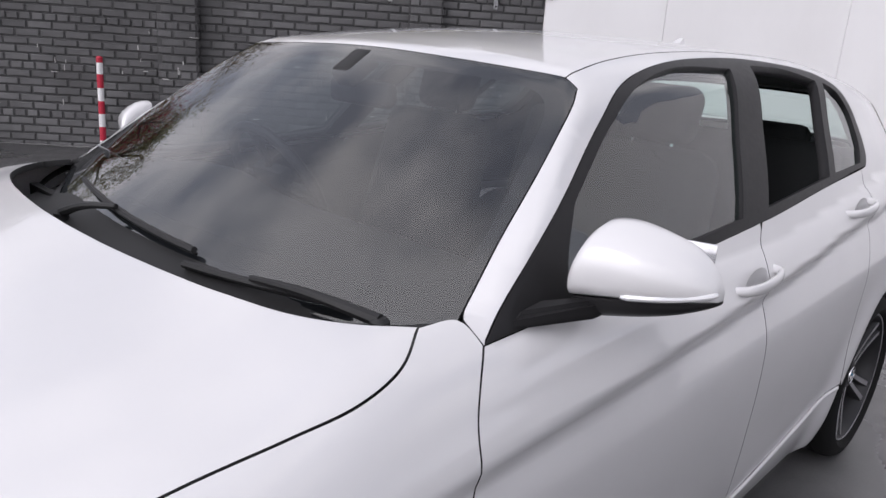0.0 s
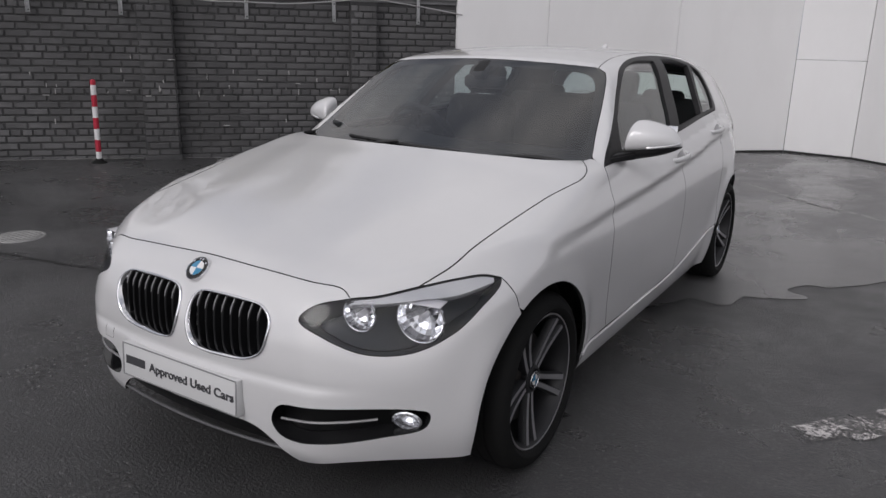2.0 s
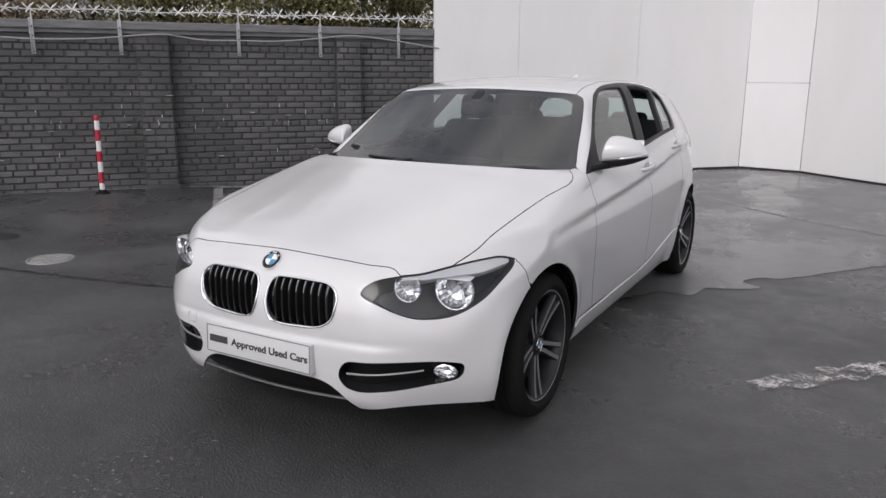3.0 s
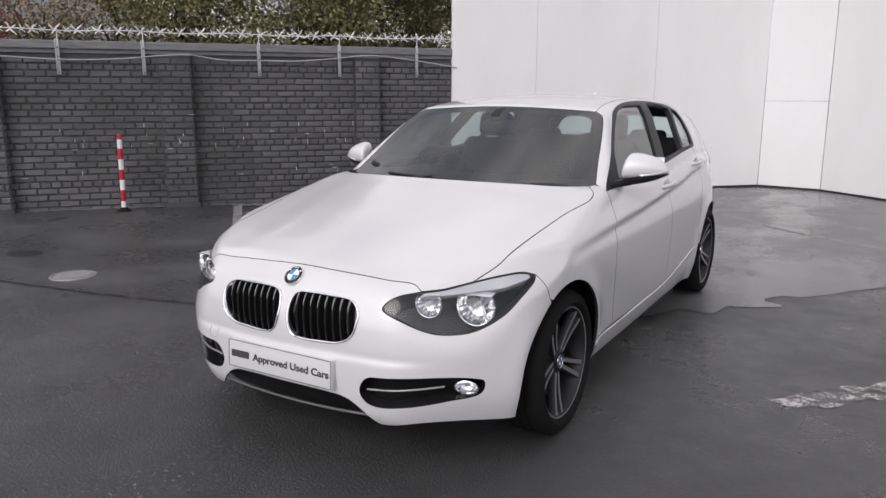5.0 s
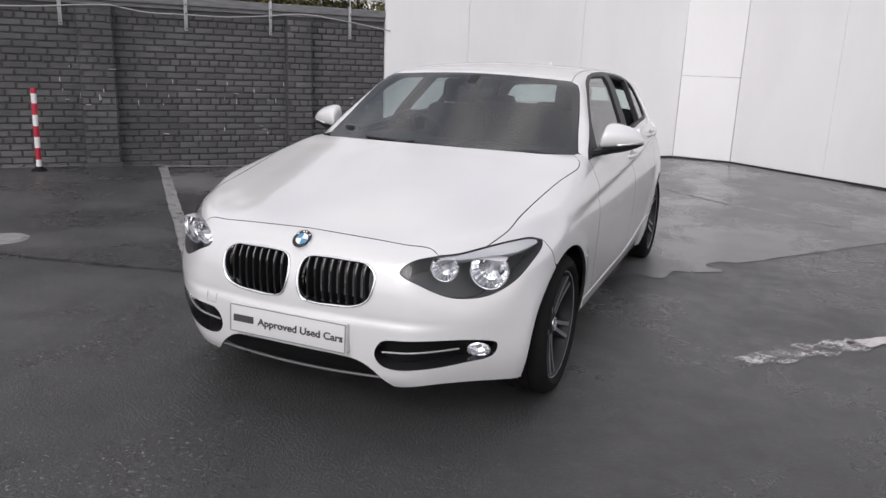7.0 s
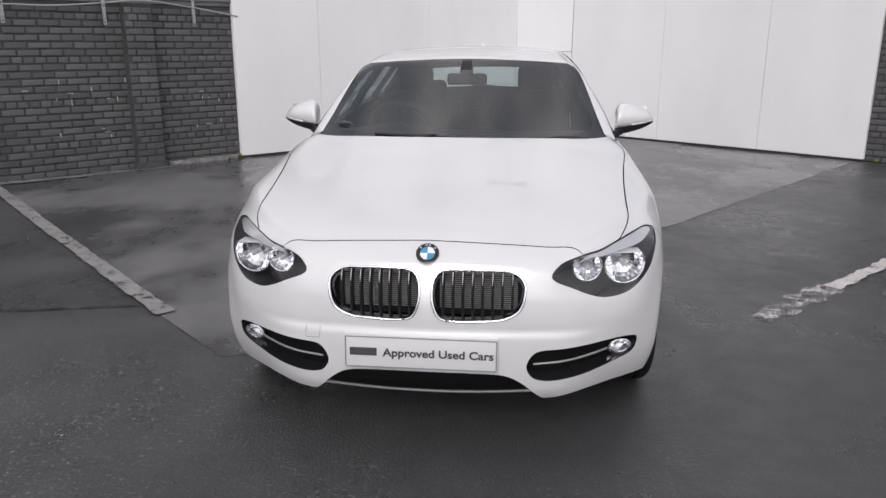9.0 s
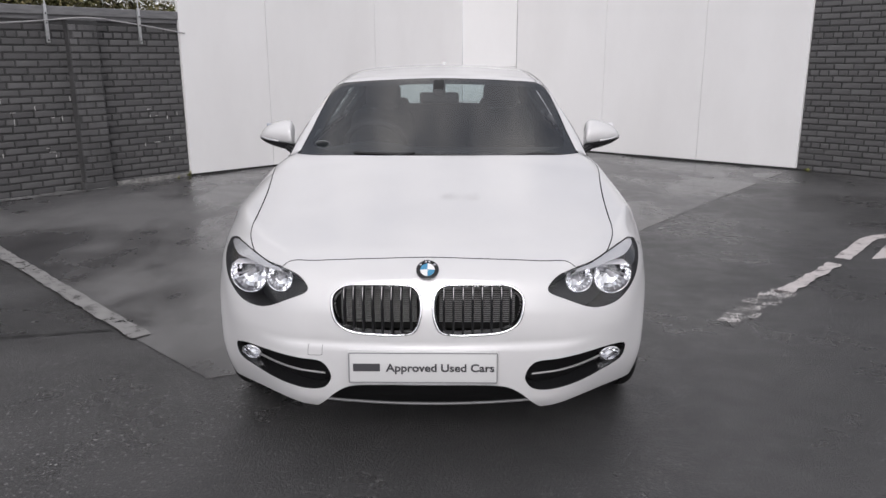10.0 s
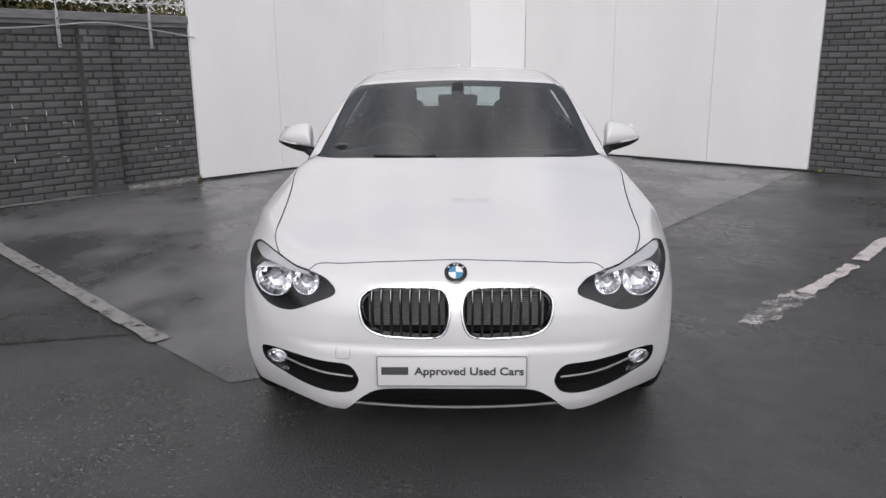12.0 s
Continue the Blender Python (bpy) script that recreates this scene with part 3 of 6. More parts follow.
# bonnet
half = np.vstack([S_BONNET_FRONT[:-1], S_LAMP_BONNET[:-1], S_SHUT[:-1], S_COWL])
loop = np.vstack([half[:-1], mirrored(half)[:-1]])
bonnet = sheet("bonnet", cut([loop], Top, lower, 0.022, 0.0016), PAINT, CAR, "smooth white bonnet with soft creases")

# wings
loop = np.vstack([S_LAMP_WING[::-1][:-1], S_SHUT[:-1], edge((0.712, 0.590, 0.967), (0.718, 0.654, 0.964), (0.730, 0.664, 0.959), (0.775, 0.664, 0.941), f=lower)[:-1], S_DOOR_FRONT[:-1],
                  edge((0.848, 0.620, 0.308), (0.850, 0.45, 0.302), (0.852, 0.326, 0.300), f=lower)[:-1], arch(ARCH_F, math.asin((0.30 - 0.305) / 0.356), SEAM_A)[:-1], S_CHEEK[::-1][:-1]])
wings = pair("front_wing", [loop], Side, PAINT, BOTH, f=lower, h=0.014, gap=0.0020)

# front bumper with openings for the grilles and lamps
KIDNEY = np.array([(0.024, -0.72, 0.630), (0.046, -0.707, 0.659), (0.12, -0.701, 0.668), (0.22, -0.697, 0.667), (0.297, -0.695, 0.659), (0.334, -0.705, 0.627), (0.335, -0.715, 0.580), (0.318, -0.726, 0.534), (0.268, -0.735, 0.505), (0.170, -0.742, 0.495), (0.090, -0.745, 0.496), (0.045, -0.747, 0.507), (0.022, -0.735, 0.555)])
L_KIDNEY = round_edge(*KIDNEY, f=lower)
L_FOG = round_edge((0.374, -0.72, 0.384), (0.45, -0.71, 0.396), (0.575, -0.67, 0.401), (0.68, -0.600, 0.397), (0.740, -0.545, 0.386), (0.760, -0.522, 0.376), (0.763, -0.518, 0.356), (0.752, -0.530, 0.324), (0.66, -0.62, 0.299), (0.50, -0.69, 0.284), (0.405, -0.71, 0.279), (0.368, -0.72, 0.292), (0.347, -0.726, 0.332), f=lower)
half = np.vstack([S_BONNET_FRONT[:-1], S_LAMP_LOW[:-1], S_CHEEK[:-1], arch(ARCH_F, SEAM_A, math.pi + 0.32)[:-1],
                  edge((0.815, -0.368, 0.193), (0.775, -0.45, 0.190), (0.681, -0.560, 0.196), (0.55, -0.650, 0.203), (0.405, -0.680, 0.195), f=lower)[:-1],
                  edge((0.405, -0.680, 0.195), (0.328, -0.718, 0.268), (0.278, -0.730, 0.295), (0.17, -0.74, 0.305), (0, -0.746, 0.307), f=lower)])
loop = np.vstack([half[:-1], mirrored(half)[:-1]])
bumper = sheet("front_bumper", cut([loop, L_KIDNEY, mirrored(L_KIDNEY), L_FOG, mirrored(L_FOG)], Front, lower, 0.022, 0.0013), PAINT, CAR, "white front bumper with black air intakes")

# headlamps
L_LAMP = np.vstack([S_LAMP_BONNET[:-1], S_LAMP_WING[:-1], S_LAMP_LOW[::-1][:-1]])
lenses = pair("headlight", [L_LAMP], Front, CLEAR, BOTH, "clear headlight with two round reflectors", f=lower, gap=0.002, rim=0.0)

# glass and roof
S_WS_SIDE = edge((0.718, 0.665, 0.962), (0.700, 0.725, 1.005), (0.679, 0.795, 1.052), (0.641, 0.945, 1.162), (0.600, 1.075, 1.250), (0.580, 1.115, 1.284), f=cabin)
S_WS_TOP = edge((0.580, 1.115, 1.284), (0.543, 1.127, 1.299), (0.43, 1.110, 1.308), (0.25, 1.093, 1.318), (0, 1.088, 1.323), f=cabin)
S_WS_LOW = edge((0, 0.470, 0.91), (0.25, 0.487, 0.91), (0.46, 0.530, 0.917), (0.636, 0.610, 0.940), (0.718, 0.665, 0.962), f=cabin)
half = np.vstack([S_WS_LOW[:-1], S_WS_SIDE[:-1], S_WS_TOP])
loop = np.vstack([half[:-1], mirrored(half)[:-1]])
FRIT = np.array([(0, 0.57, 0.98), (0.30, 0.595, 0.98), (0.56, 0.65, 0.985), (0.650, 0.71, 1.01), (0.650, 0.775, 1.045), (0.605, 0.92, 1.14), (0.555, 1.045, 1.25), (0.505, 1.075, 1.275), (0.25, 1.050, 1.295), (0, 1.045, 1.298)])
fr = snap(spline(FRIT, 0.012), cabin)
frit = np.vstack([fr[:-1], mirrored(fr)[:-1]])
windscreen = sheet("windscreen", cut([loop], Top, cabin, 0.03, 0.001, rim=0.004), WINDSCREEN, CAR, "raked tinted windscreen with a black edge band")
sheet("edge_band", cut([loop, frit], Top, cabin, 0.03, 0.003, lift=-0.006, rim=0.0), SHADE_AND_BAND, windscreen, "black band printed round the glass")
S_DITCH = edge((0.543, 1.127, 1.299), (0.517, 1.33, 1.340), (0.505, 1.62, 1.363), (0.503, 1.95, 1.368), (0.497, 2.4, 1.352), (0.475, 2.9, 1.295), (0.455, 3.16, 1.25), f=cabin)
roof_half = np.vstack([edge((0, 1.088, 1.323), (0.25, 1.093, 1.318), (0.43, 1.110, 1.308), (0.543, 1.127, 1.299), f=cabin)[:-1], S_DITCH[:-1], edge((0.455, 3.16, 1.25), (0.25, 3.19, 1.265), (0, 3.2, 1.27), f=cabin)])
loop = np.vstack([roof_half[:-1], mirrored(roof_half)[:-1]])
roof = sheet("roof", cut([loop], Top, cabin, 0.03, 0.0018), PAINT, CAR)

S_BPOST = edge((0.780, 1.63, 0.995), (0.800, 1.605, 0.950), (0.822, 1.585, 0.885), (0.845, 1.57, 0.78), (0.876, 1.55, 0.6), (0.862, 1.55, 0.44), (0.848, 1.555, 0.314), f=lower)
S_REAR = edge((0.745, 2.50, 1.045), (0.782, 2.475, 0.99), (0.845, 2.39, 0.87), (0.874, 2.30, 0.69), (0.868, 2.272, 0.56), (0.860, 2.270, 0.425), f=field)

# body side: pillars, cant rail and rear quarter in one pressing
DLO_LOW = edge((0.775, 0.664, 0.941), (0.779, 1.00, 0.958), (0.780, 1.36, 0.978), (0.780, 1.72, 1.001), (0.762, 2.12, 1.028), (0.748, 2.43, 1.046), (0.742, 2.56, 1.050))
DLO_TOP = edge((0.742, 2.56, 1.050), (0.728, 2.60, 1.070), (0.680, 2.640, 1.135), (0.625, 2.645, 1.215), (0.590, 2.58, 1.268), (0.560, 2.40, 1.318), (0.543, 2.15, 1.342), (0.536, 1.88, 1.350), (0.543, 1.58, 1.340), (0.562, 1.40, 1.322), (0.593, 1.25, 1.290), (0.637, 1.117, 1.224), (0.698, 0.935, 1.112), (0.735, 0.810, 1.039), (0.759, 0.710, 0.975), (0.775, 0.664, 0.941))
loop = np.vstack([S_WS_SIDE[:-1], edge((0.580, 1.115, 1.284), (0.543, 1.127, 1.299), f=cabin)[:-1], S_DITCH[:-1],
                  edge((0.455, 3.16, 1.25), (0.56, 3.12, 1.22), (0.64, 3.20, 1.10), (0.70, 3.27, 1.00))[:-1], edge((0.70, 3.27, 1.00), (0.74, 3.30, 0.87), (0.76, 3.32, 0.72), f=lower)[:-1],
                  edge((0.76, 3.32, 0.72), (0.83, 3.14, 0.63), (0.862, 2.955, 0.46), f=lower)[:-1], arch(ARCH_R, 0.45, math.pi - 0.27)[:-1],
                  S_REAR[::-1][1:-1], edge((0.745, 2.50, 1.045), (0.742, 2.56, 1.050))[:-1], DLO_TOP])
body_sides = pair("body_side", [loop], Side, PAINT, BOTH, gap=0.0015)

# doors
low1 = edge((0.775, 0.664, 0.941), (0.779, 1.00, 0.958), (0.780, 1.36, 0.978), (0.780, 1.63, 0.995))
loop = np.vstack([S_DOOR_FRONT[:-1], edge((0.848, 0.620, 0.308), (0.846, 1.1, 0.303), (0.848, 1.555, 0.314), f=lower)[:-1], S_BPOST[::-1][:-1], low1[::-1][:-1]])
front_doors = pair("front_door", [loop], Side, PAINT, BOTH, f=field, h=0.014, gap=0.0014)
low2 = edge((0.780, 1.63, 0.995), (0.780, 1.72, 1.001), (0.762, 2.12, 1.028), (0.745, 2.50, 1.045))
loop = np.vstack([S_BPOST[:-1], edge((0.848, 1.555, 0.314), (0.852, 1.90, 0.364), (0.860, 2.270, 0.425), f=lower)[:-1], S_REAR[::-1][:-1], low2[::-1][:-1]])
rear_doors = pair("rear_door", [loop], Side, PAINT, BOTH, f=field, h=0.014, gap=0.0014)
loop = np.vstack([edge((0.852, 0.326, 0.298), (0.848, 1.0, 0.301), (0.848, 1.555, 0.312), (0.852, 1.90, 0.362), (0.860, 2.268, 0.422), f=lower)[:-1], edge((0.860, 2.268, 0.422), (0.850, 2.262, 0.33), (0.84, 2.272, 0.26), (0.81, 2.300, 0.19), f=lower)[:-1], edge((0.81, 2.300, 0.19), (0.81, 1.2, 0.185), (0.80, 0.36, 0.19), f=lower)[:-1], edge((0.80, 0.36, 0.19), (0.852, 0.326, 0.298), f=lower)[:-1]])
sills = pair("side_sill", [loop], Side, PAINT, BOTH, f=lower, gap=0.001)

line = edge((0.852, 0.345, 0.293), (0.848, 1.0, 0.296), (0.848, 1.555, 0.307), (0.852, 1.90, 0.357), (0.860, 2.255, 0.416), f=lower, gap=0.04)
both_sides = line + 0.002 * normals(line, lower)
for sg in (1, -1):
    part("sill_edge", tube((both_sides * (sg, 1, 1)).tolist(), 0.0055, 8), PAINT, CAR)

# side glass and its black surround
W_FRONT = np.vstack([edge((0.762, 0.885, 0.982), (0.764, 1.10, 0.988), (0.766, 1.35, 1.000), (0.767, 1.545, 1.013), f=cabin)[:-1], edge((0.767, 1.545, 1.013), (0.68, 1.65, 1.16), (0.574, 1.785, 1.322), f=cabin)[:-1],
                     edge((0.574, 1.785, 1.322), (0.566, 1.50, 1.318), (0.600, 1.295, 1.282), (0.645, 1.140, 1.212), (0.685, 1.018, 1.138), (0.703, 0.960, 1.100), f=cabin)[:-1], edge((0.703, 0.960, 1.100), (0.742, 0.905, 1.03), (0.762, 0.885, 0.982), f=cabin)[:-1]])
W_REAR = np.vstack([edge((0.772, 1.690, 1.022), (0.762, 1.92, 1.036), (0.754, 2.165, 1.052), f=cabin)[:-1], edge((0.754, 2.165, 1.052), (0.68, 2.26, 1.17), (0.590, 2.375, 1.298), f=cabin)[:-1],
                    edge((0.590, 2.375, 1.298), (0.562, 2.16, 1.322), (0.560, 1.935, 1.328), f=cabin)[:-1], edge((0.560, 1.935, 1.328), (0.67, 1.81, 1.18), (0.772, 1.690, 1.022), f=cabin)[:-1]])
W_QUART = np.vstack([edge((0.750, 2.225, 1.056), (0.741, 2.50, 1.066), f=cabin)[:-1], edge((0.741, 2.50, 1.066), (0.700, 2.565, 1.12), (0.640, 2.59, 1.20), (0.603, 2.535, 1.260), (0.590, 2.435, 1.290), f=cabin)[:-1], edge((0.590, 2.435, 1.290), (0.66, 2.335, 1.19), (0.750, 2.225, 1.056), f=cabin)[:-1]])
loop = np.vstack([DLO_LOW[:-1], DLO_TOP[:-1]])
surround = pair("window_surround", [loop, W_FRONT, W_REAR, W_QUART], Side, TRIM, BOTH, "satin black window surround", f=field, gap=0.001, lift=0.002, rim=0.03)
pair("window_pane", [W_FRONT], Side, SIDE_GLASS, front_doors, "greenish tinted side window", f=cabin, h=0.05, gap=-0.004, lift=-0.008, rim=0.0)
pair("quarter_pane", [W_QUART], Side, SIDE_GLASS, BOTH, "small fixed quarter window", f=cabin, h=0.05, gap=-0.004, lift=-0.006, rim=0.0)
rear_data = cut([W_REAR], Side, cabin, 0.05, -0.004, -0.008, 0.0)
sheet("window_pane", rear_data, SIDE_GLASS, rear_doors[1], "greenish tinted side window", flip=True)

# ---- lamps, grilles, badge and plate ----
def strip_wall(loop, f, depth, name, mat, parent, flip=False, start=0.0):
    """A wall that runs inwards from an outline of the surface."""
    n = normals(loop, f)
    a, b = loop - start * n, loop - depth * n
    if flip:
        a, b = a * (-1, 1, 1), b * (-1, 1, 1)
    k = len(loop)
    verts = np.vstack([a, b]).tolist()
    faces = [(i, (i + 1) % k, k + (i + 1) % k, k + i) for i in range(k)]
    return part(name, (verts, [], faces), mat, parent)


def facing(at, f=lower):
    """A frame on the surface whose local Y looks inwards."""
    p = snap(np.array([at], float), f)
    n = Vector(normals(p, f)[0])
    q = (-n).to_track_quat("Y", "Z")
    return Vector(p[0]), n, q


def flipped(data):
    """Mirror a mesh object's data across the car's middle."""
    me = data.copy()
    me.transform(Matrix.Diagonal((-1, 1, 1, 1)))
    me.flip_normals()
    return me


def both(name, bm, mat, parents, label="", smooth=True, angle=35):
    a = part(name, bm, mat, parents[0], label, smooth, angle)
    b = new(name, flipped(a.data))
    b.parent = parents[1]
    if label:
        b["label"] = label
    return a, b


for i, lens in enumerate(lenses):
    strip_wall(L_LAMP, lower, 0.13, "housing_wall", BEZEL, lens, flip=bool(i), start=0.003)
pair("housing", [L_LAMP], Front, BEZEL, lenses, "dark grey lamp housing", f=lower, lift=-0.125, gap=0.004, rim=0.0)
upper = np.vstack([S_LAMP_BONNET[2:-1], S_LAMP_WING[:-2]])
upper = snap(upper - (0, 0, 0.0045), lower)
brow = np.vstack([upper, edge((0.801, -0.262, 0.714), (0.776, -0.345, 0.706), (0.755, -0.400, 0.705), (0.700, -0.475, 0.706), (0.627, -0.553, 0.700), (0.538, -0.609, 0.694), f=lower)])
pair("brow", [brow], Front, BROW, lenses, "satin silver strip along the lamp's upper edge", f=lower, lift=-0.007, h=0.015, rim=0.05)


def bowl(radius, depth, cut_z, facets):
    """A faceted half-moon reflector, its top cut off flat; looks along -Y."""
    prof = [(radius * math.cos(t), depth * math.sin(t)) for t in np.linspace(0.0, math.pi / 2 - 0.2, 6)] + [(0.0005, depth)]
    b = lathe(prof, facets, "Y")
    bmesh.ops.bisect_plane(b, geom=b.verts[:] + b.edges[:] + b.faces[:], plane_co=(0, 0, cut_z), plane_no=(0, 0, 1), clear_outer=True)
    return b


def bowl_rim(radius, cut_z):
    a = math.asin(min(cut_z / radius, 0.95))
    return tube([(radius * math.cos(t), -0.001, radius * math.sin(t)) for t in np.linspace(a - 0.05, -math.pi - a + 0.05, 40)], 0.0034, 8)


# each lamp: place of the rim, radius, height at which the brow cuts it
for at, r, top in (((0.548, -0.572, 0.652), 0.051, 0.034), ((0.688, -0.475, 0.640), 0.073, 0.040)):
    aim = Vector((-0.16, 1.0, 0.06)).to_track_quat("Y", "Z").to_matrix().to_4x4()
    m = Matrix.Translation(at) @ aim
    b = bowl(r, r * 0.8, top, 22)
    bmesh.ops.transform(b, matrix=m, verts=b.verts)
    refl = both("reflector", b, REFLECTOR, lenses, "faceted chrome reflector bowl", smooth=False)
    b = bowl_rim(r, top)
    bmesh.ops.transform(b, matrix=m, verts=b.verts)
    both("reflector_rim", b, CHROME, lenses, "bright rim of a reflector")
    b = lathe([(0.0005, -0.004), (0.007, -0.003), (0.010, 0.004), (0.009, r * 0.7)], 18, "Y")
    bmesh.ops.transform(b, matrix=m @ Matrix.Translation((0, 0, -0.004)), verts=b.verts)
    both("bulb_shield", b, SATIN, lenses)
    # clear roof piece between reflector and brow
    b = box(2 * math.sqrt(r * r - top * top) * 0.98, 0.055, 0.003, (0, 0.028, top + 0.001), 0.001)
    bmesh.ops.transform(b, matrix=m, verts=b.verts)
    both("shelf", b, SATIN, lenses)

# kidney grilles
FOG_BAR = material("satin_grey_bar", (0.34, 0.335, 0.34), 0.35, metal=0.4)
SLAT = material("slat_black", (0.010, 0.010, 0.011), 0.45, spec=0.2)
RADIATOR = material("radiator", (0.32, 0.32, 0.32), 0.5)
for side in (0, 1):
    sgn = (-1, 1, 1) if side else (1, 1, 1)
    grille = new("grille")
    grille.parent = CAR
    grille["label"] = "black kidney grille in a chrome frame"
    n = normals(L_KIDNEY, lower)
    ring = bmesh.new()
    rows = []
    mid = L_KIDNEY.mean(0)
    out = L_KIDNEY - mid
    out -= (out * n).sum(1, keepdims=True) * n
    out /= np.linalg.norm(out, axis=1, keepdims=True)
    for a, h in ((0.0035, -0.008), (0.003, 0.003), (0.000, 0.0065), (-0.004, 0.0065), (-0.0075, 0.002), (-0.010, -0.03)):
        rows.append((L_KIDNEY + a * out + h * n) * sgn)
    k = len(L_KIDNEY)
    faces = [(r * k + i, r * k + (i + 1) % k, (r + 1) * k + (i + 1) % k, (r + 1) * k + i) for r in range(len(rows) - 1) for i in range(k)]
    part("frame", (np.vstack(rows).tolist(), [], faces), CHROME, grille, "polished chrome surround", angle=60)
    xs = np.arange(0.058, 0.325, 0.0335)
    for x in xs:
        col = L_KIDNEY[np.abs(L_KIDNEY[:, 0] - x) < 0.02]
        zt, zb = col[:, 2].max(), col[:, 2].min()
        y0 = float(cast(np.array([[x, -1.2, (zt + zb) / 2]]), np.array([[0.0, 1.0, 0.0]]), 0, 1, 200, lower)[0, 1])
        b = bmesh.new()
        hgt = zt - zb - 0.004
        rings = []
        for u, back in ((0.0, 0.016), (0.12, 0.009), (0.45, 0.006), (0.72, 0.008), (0.86, 0.016), (1.0, 0.030)):
            z = zb + 0.002 + hgt * u
            y = y0 + back + 0.03 * (z - (zt + zb) / 2)
            rings.append([b.verts.new((x + dx, y + dy, z)) for dx, dy in ((-0.004, 0.035), (-0.004, 0.002), (-0.0015, 0.0), (0.0015, 0.0), (0.004, 0.002), (0.004, 0.035))])
        for p, q in zip(rings, rings[1:]):
            for i in range(6):
                b.faces.new((p[i], p[(i + 1) % 6], q[(i + 1) % 6], q[i]))
        b.faces.new(rings[0])
        b.faces.new(rings[-1])
        if side:
            bmesh.ops.transform(b, matrix=Matrix.Diagonal((-1, 1, 1, 1)), verts=b.verts)
            bmesh.ops.reverse_faces(b, faces=b.faces)
        part("slat", b, SLAT, grille)
        tips = [(x * sgn[0], y0 + back - 0.001 + 0.03 * (z - (zt + zb) / 2), z) for back, z in ((0.0085, zb + hgt * 0.74), (0.0135, zb + hgt * 0.85), (0.027, zb + hgt * 0.985))]
        part("slat_cap", tube(tips, [0.0010, 0.0020, 0.0018], 6), FOG_BAR, grille, "bright upper end of a slat")
    fins = bmesh.new()
    for z in np.arange(0.515, 0.645, 0.0075):
        box(0.27, 0.006, 0.0028, (0.175 * (-1 if side else 1), -0.652, z), bm=fins)
    part("radiator", fins, RADIATOR, grille, "fine horizontal radiator fins")
    bb = box(0.33, 0.004, 0.19, (0.175 * (-1 if side else 1), -0.640, 0.58))
    part("backing", bb, SHADOW_GAP, grille)

# fog lamp bays
BAY_BLACK = material("bay_black", (0.006, 0.006, 0.0065), 0.35, spec=0.25)
BLADE = material("dark_grey_blade", (0.14, 0.14, 0.145), 0.3, metal=0.3)
# darker chrome than the headlamps'; the bay's shade is in its colour
FOG_CHROME = material("shaded_reflector", (0.72, 0.72, 0.74), 0.12, metal=1.0)
for side in (0, 1):
    sg = -1 if side else 1
    bay = new("fog_bay")
    bay.parent = CAR
    bay["label"] = "black lower air intake with a fog lamp"
    strip_wall(L_FOG, lower, 0.07, "bay_wall", GLOSS_BLACK, bay, flip=bool(side), start=0.002)
    sheet("mesh", cut([L_FOG], Front, lower, 0.03, 0.002, -0.058, 0.0), BAY_BLACK, bay, flip=bool(side))
    line = snap(spline([(0.372, -0.723, 0.337), (0.52, -0.695, 0.348), (0.655, -0.625, 0.358)], 0.02), lower)
    line = line - 0.014 * normals(line, lower)
    part("bar", tube((line * (sg, 1, 1)).tolist(), 0.0040, 8), FOG_BAR, bay, "slim satin silver bar")
    p, n, q = facing((0.721, -0.566, 0.337))
    b = lathe([(0.036, 0.03), (0.036, -0.004), (0.031, -0.006), (0.029, 0.004), (0.022, 0.016), (0.010, 0.022), (0.0005, 0.022)], 14, "Y")
    bmesh.ops.scale(b, vec=(1.12, 1, 0.72), verts=b.verts)
    aim = (-(n * 0.6 + Vector((0, -0.7, 0))).normalized()).to_track_quat("Y", "Z")
    bmesh.ops.transform(b, matrix=Matrix.Diagonal((sg, 1, 1, 1)) @ Matrix.Translation(p - n * 0.028) @ aim.to_matrix().to_4x4() @ Matrix.Scale(1.12, 4), verts=b.verts)
    fog = part("fog_lamp", b, FOG_CHROME, bay, "small oval chrome fog lamp", smooth=False)
    c = lathe([(0.0335, 0.0), (0.028, -0.007), (0.015, -0.011), (0.0005, -0.012)], 28, "Y")
    bmesh.ops.scale(c, vec=(1.12, 1, 0.72), verts=c.verts)
    bmesh.ops.transform(c, matrix=Matrix.Diagonal((sg, 1, 1, 1)) @ Matrix.Translation(p - n * 0.028) @ aim.to_matrix().to_4x4() @ Matrix.Scale(1.12, 4), verts=c.verts)
    part("lens", c, CLEAR, fog)

# lower intake and lip
half = np.vstack([edge((0, -0.745, 0.312), (0.17, -0.74, 0.310), (0.282, -0.728, 0.300), (0.335, -0.715, 0.272), (0.415, -0.680, 0.200), f=lower)[:-1], edge((0.415, -0.680, 0.200), (0.38, -0.675, 0.178), (0.2, -0.69, 0.175), (0, -0.695, 0.175), f=lower)])
intake = sheet("lower_intake", cut([np.vstack([half[:-1], mirrored(half)[:-1]])], Front, lower, 0.025, -0.004, -0.045, 0.0), BAY_BLACK, CAR, "gloss black lower air intake")
for z, r in ((0.222, 0.0055),):
    ln = snap(np.stack([np.linspace(-0.37, 0.37, 41), np.full(41, -0.72), np.full(41, z)], -1), lower)
    part("blade", tube((ln - 0.008 * normals(ln, lower)).tolist(), r, 8), BLADE, intake, "thin grey blade")

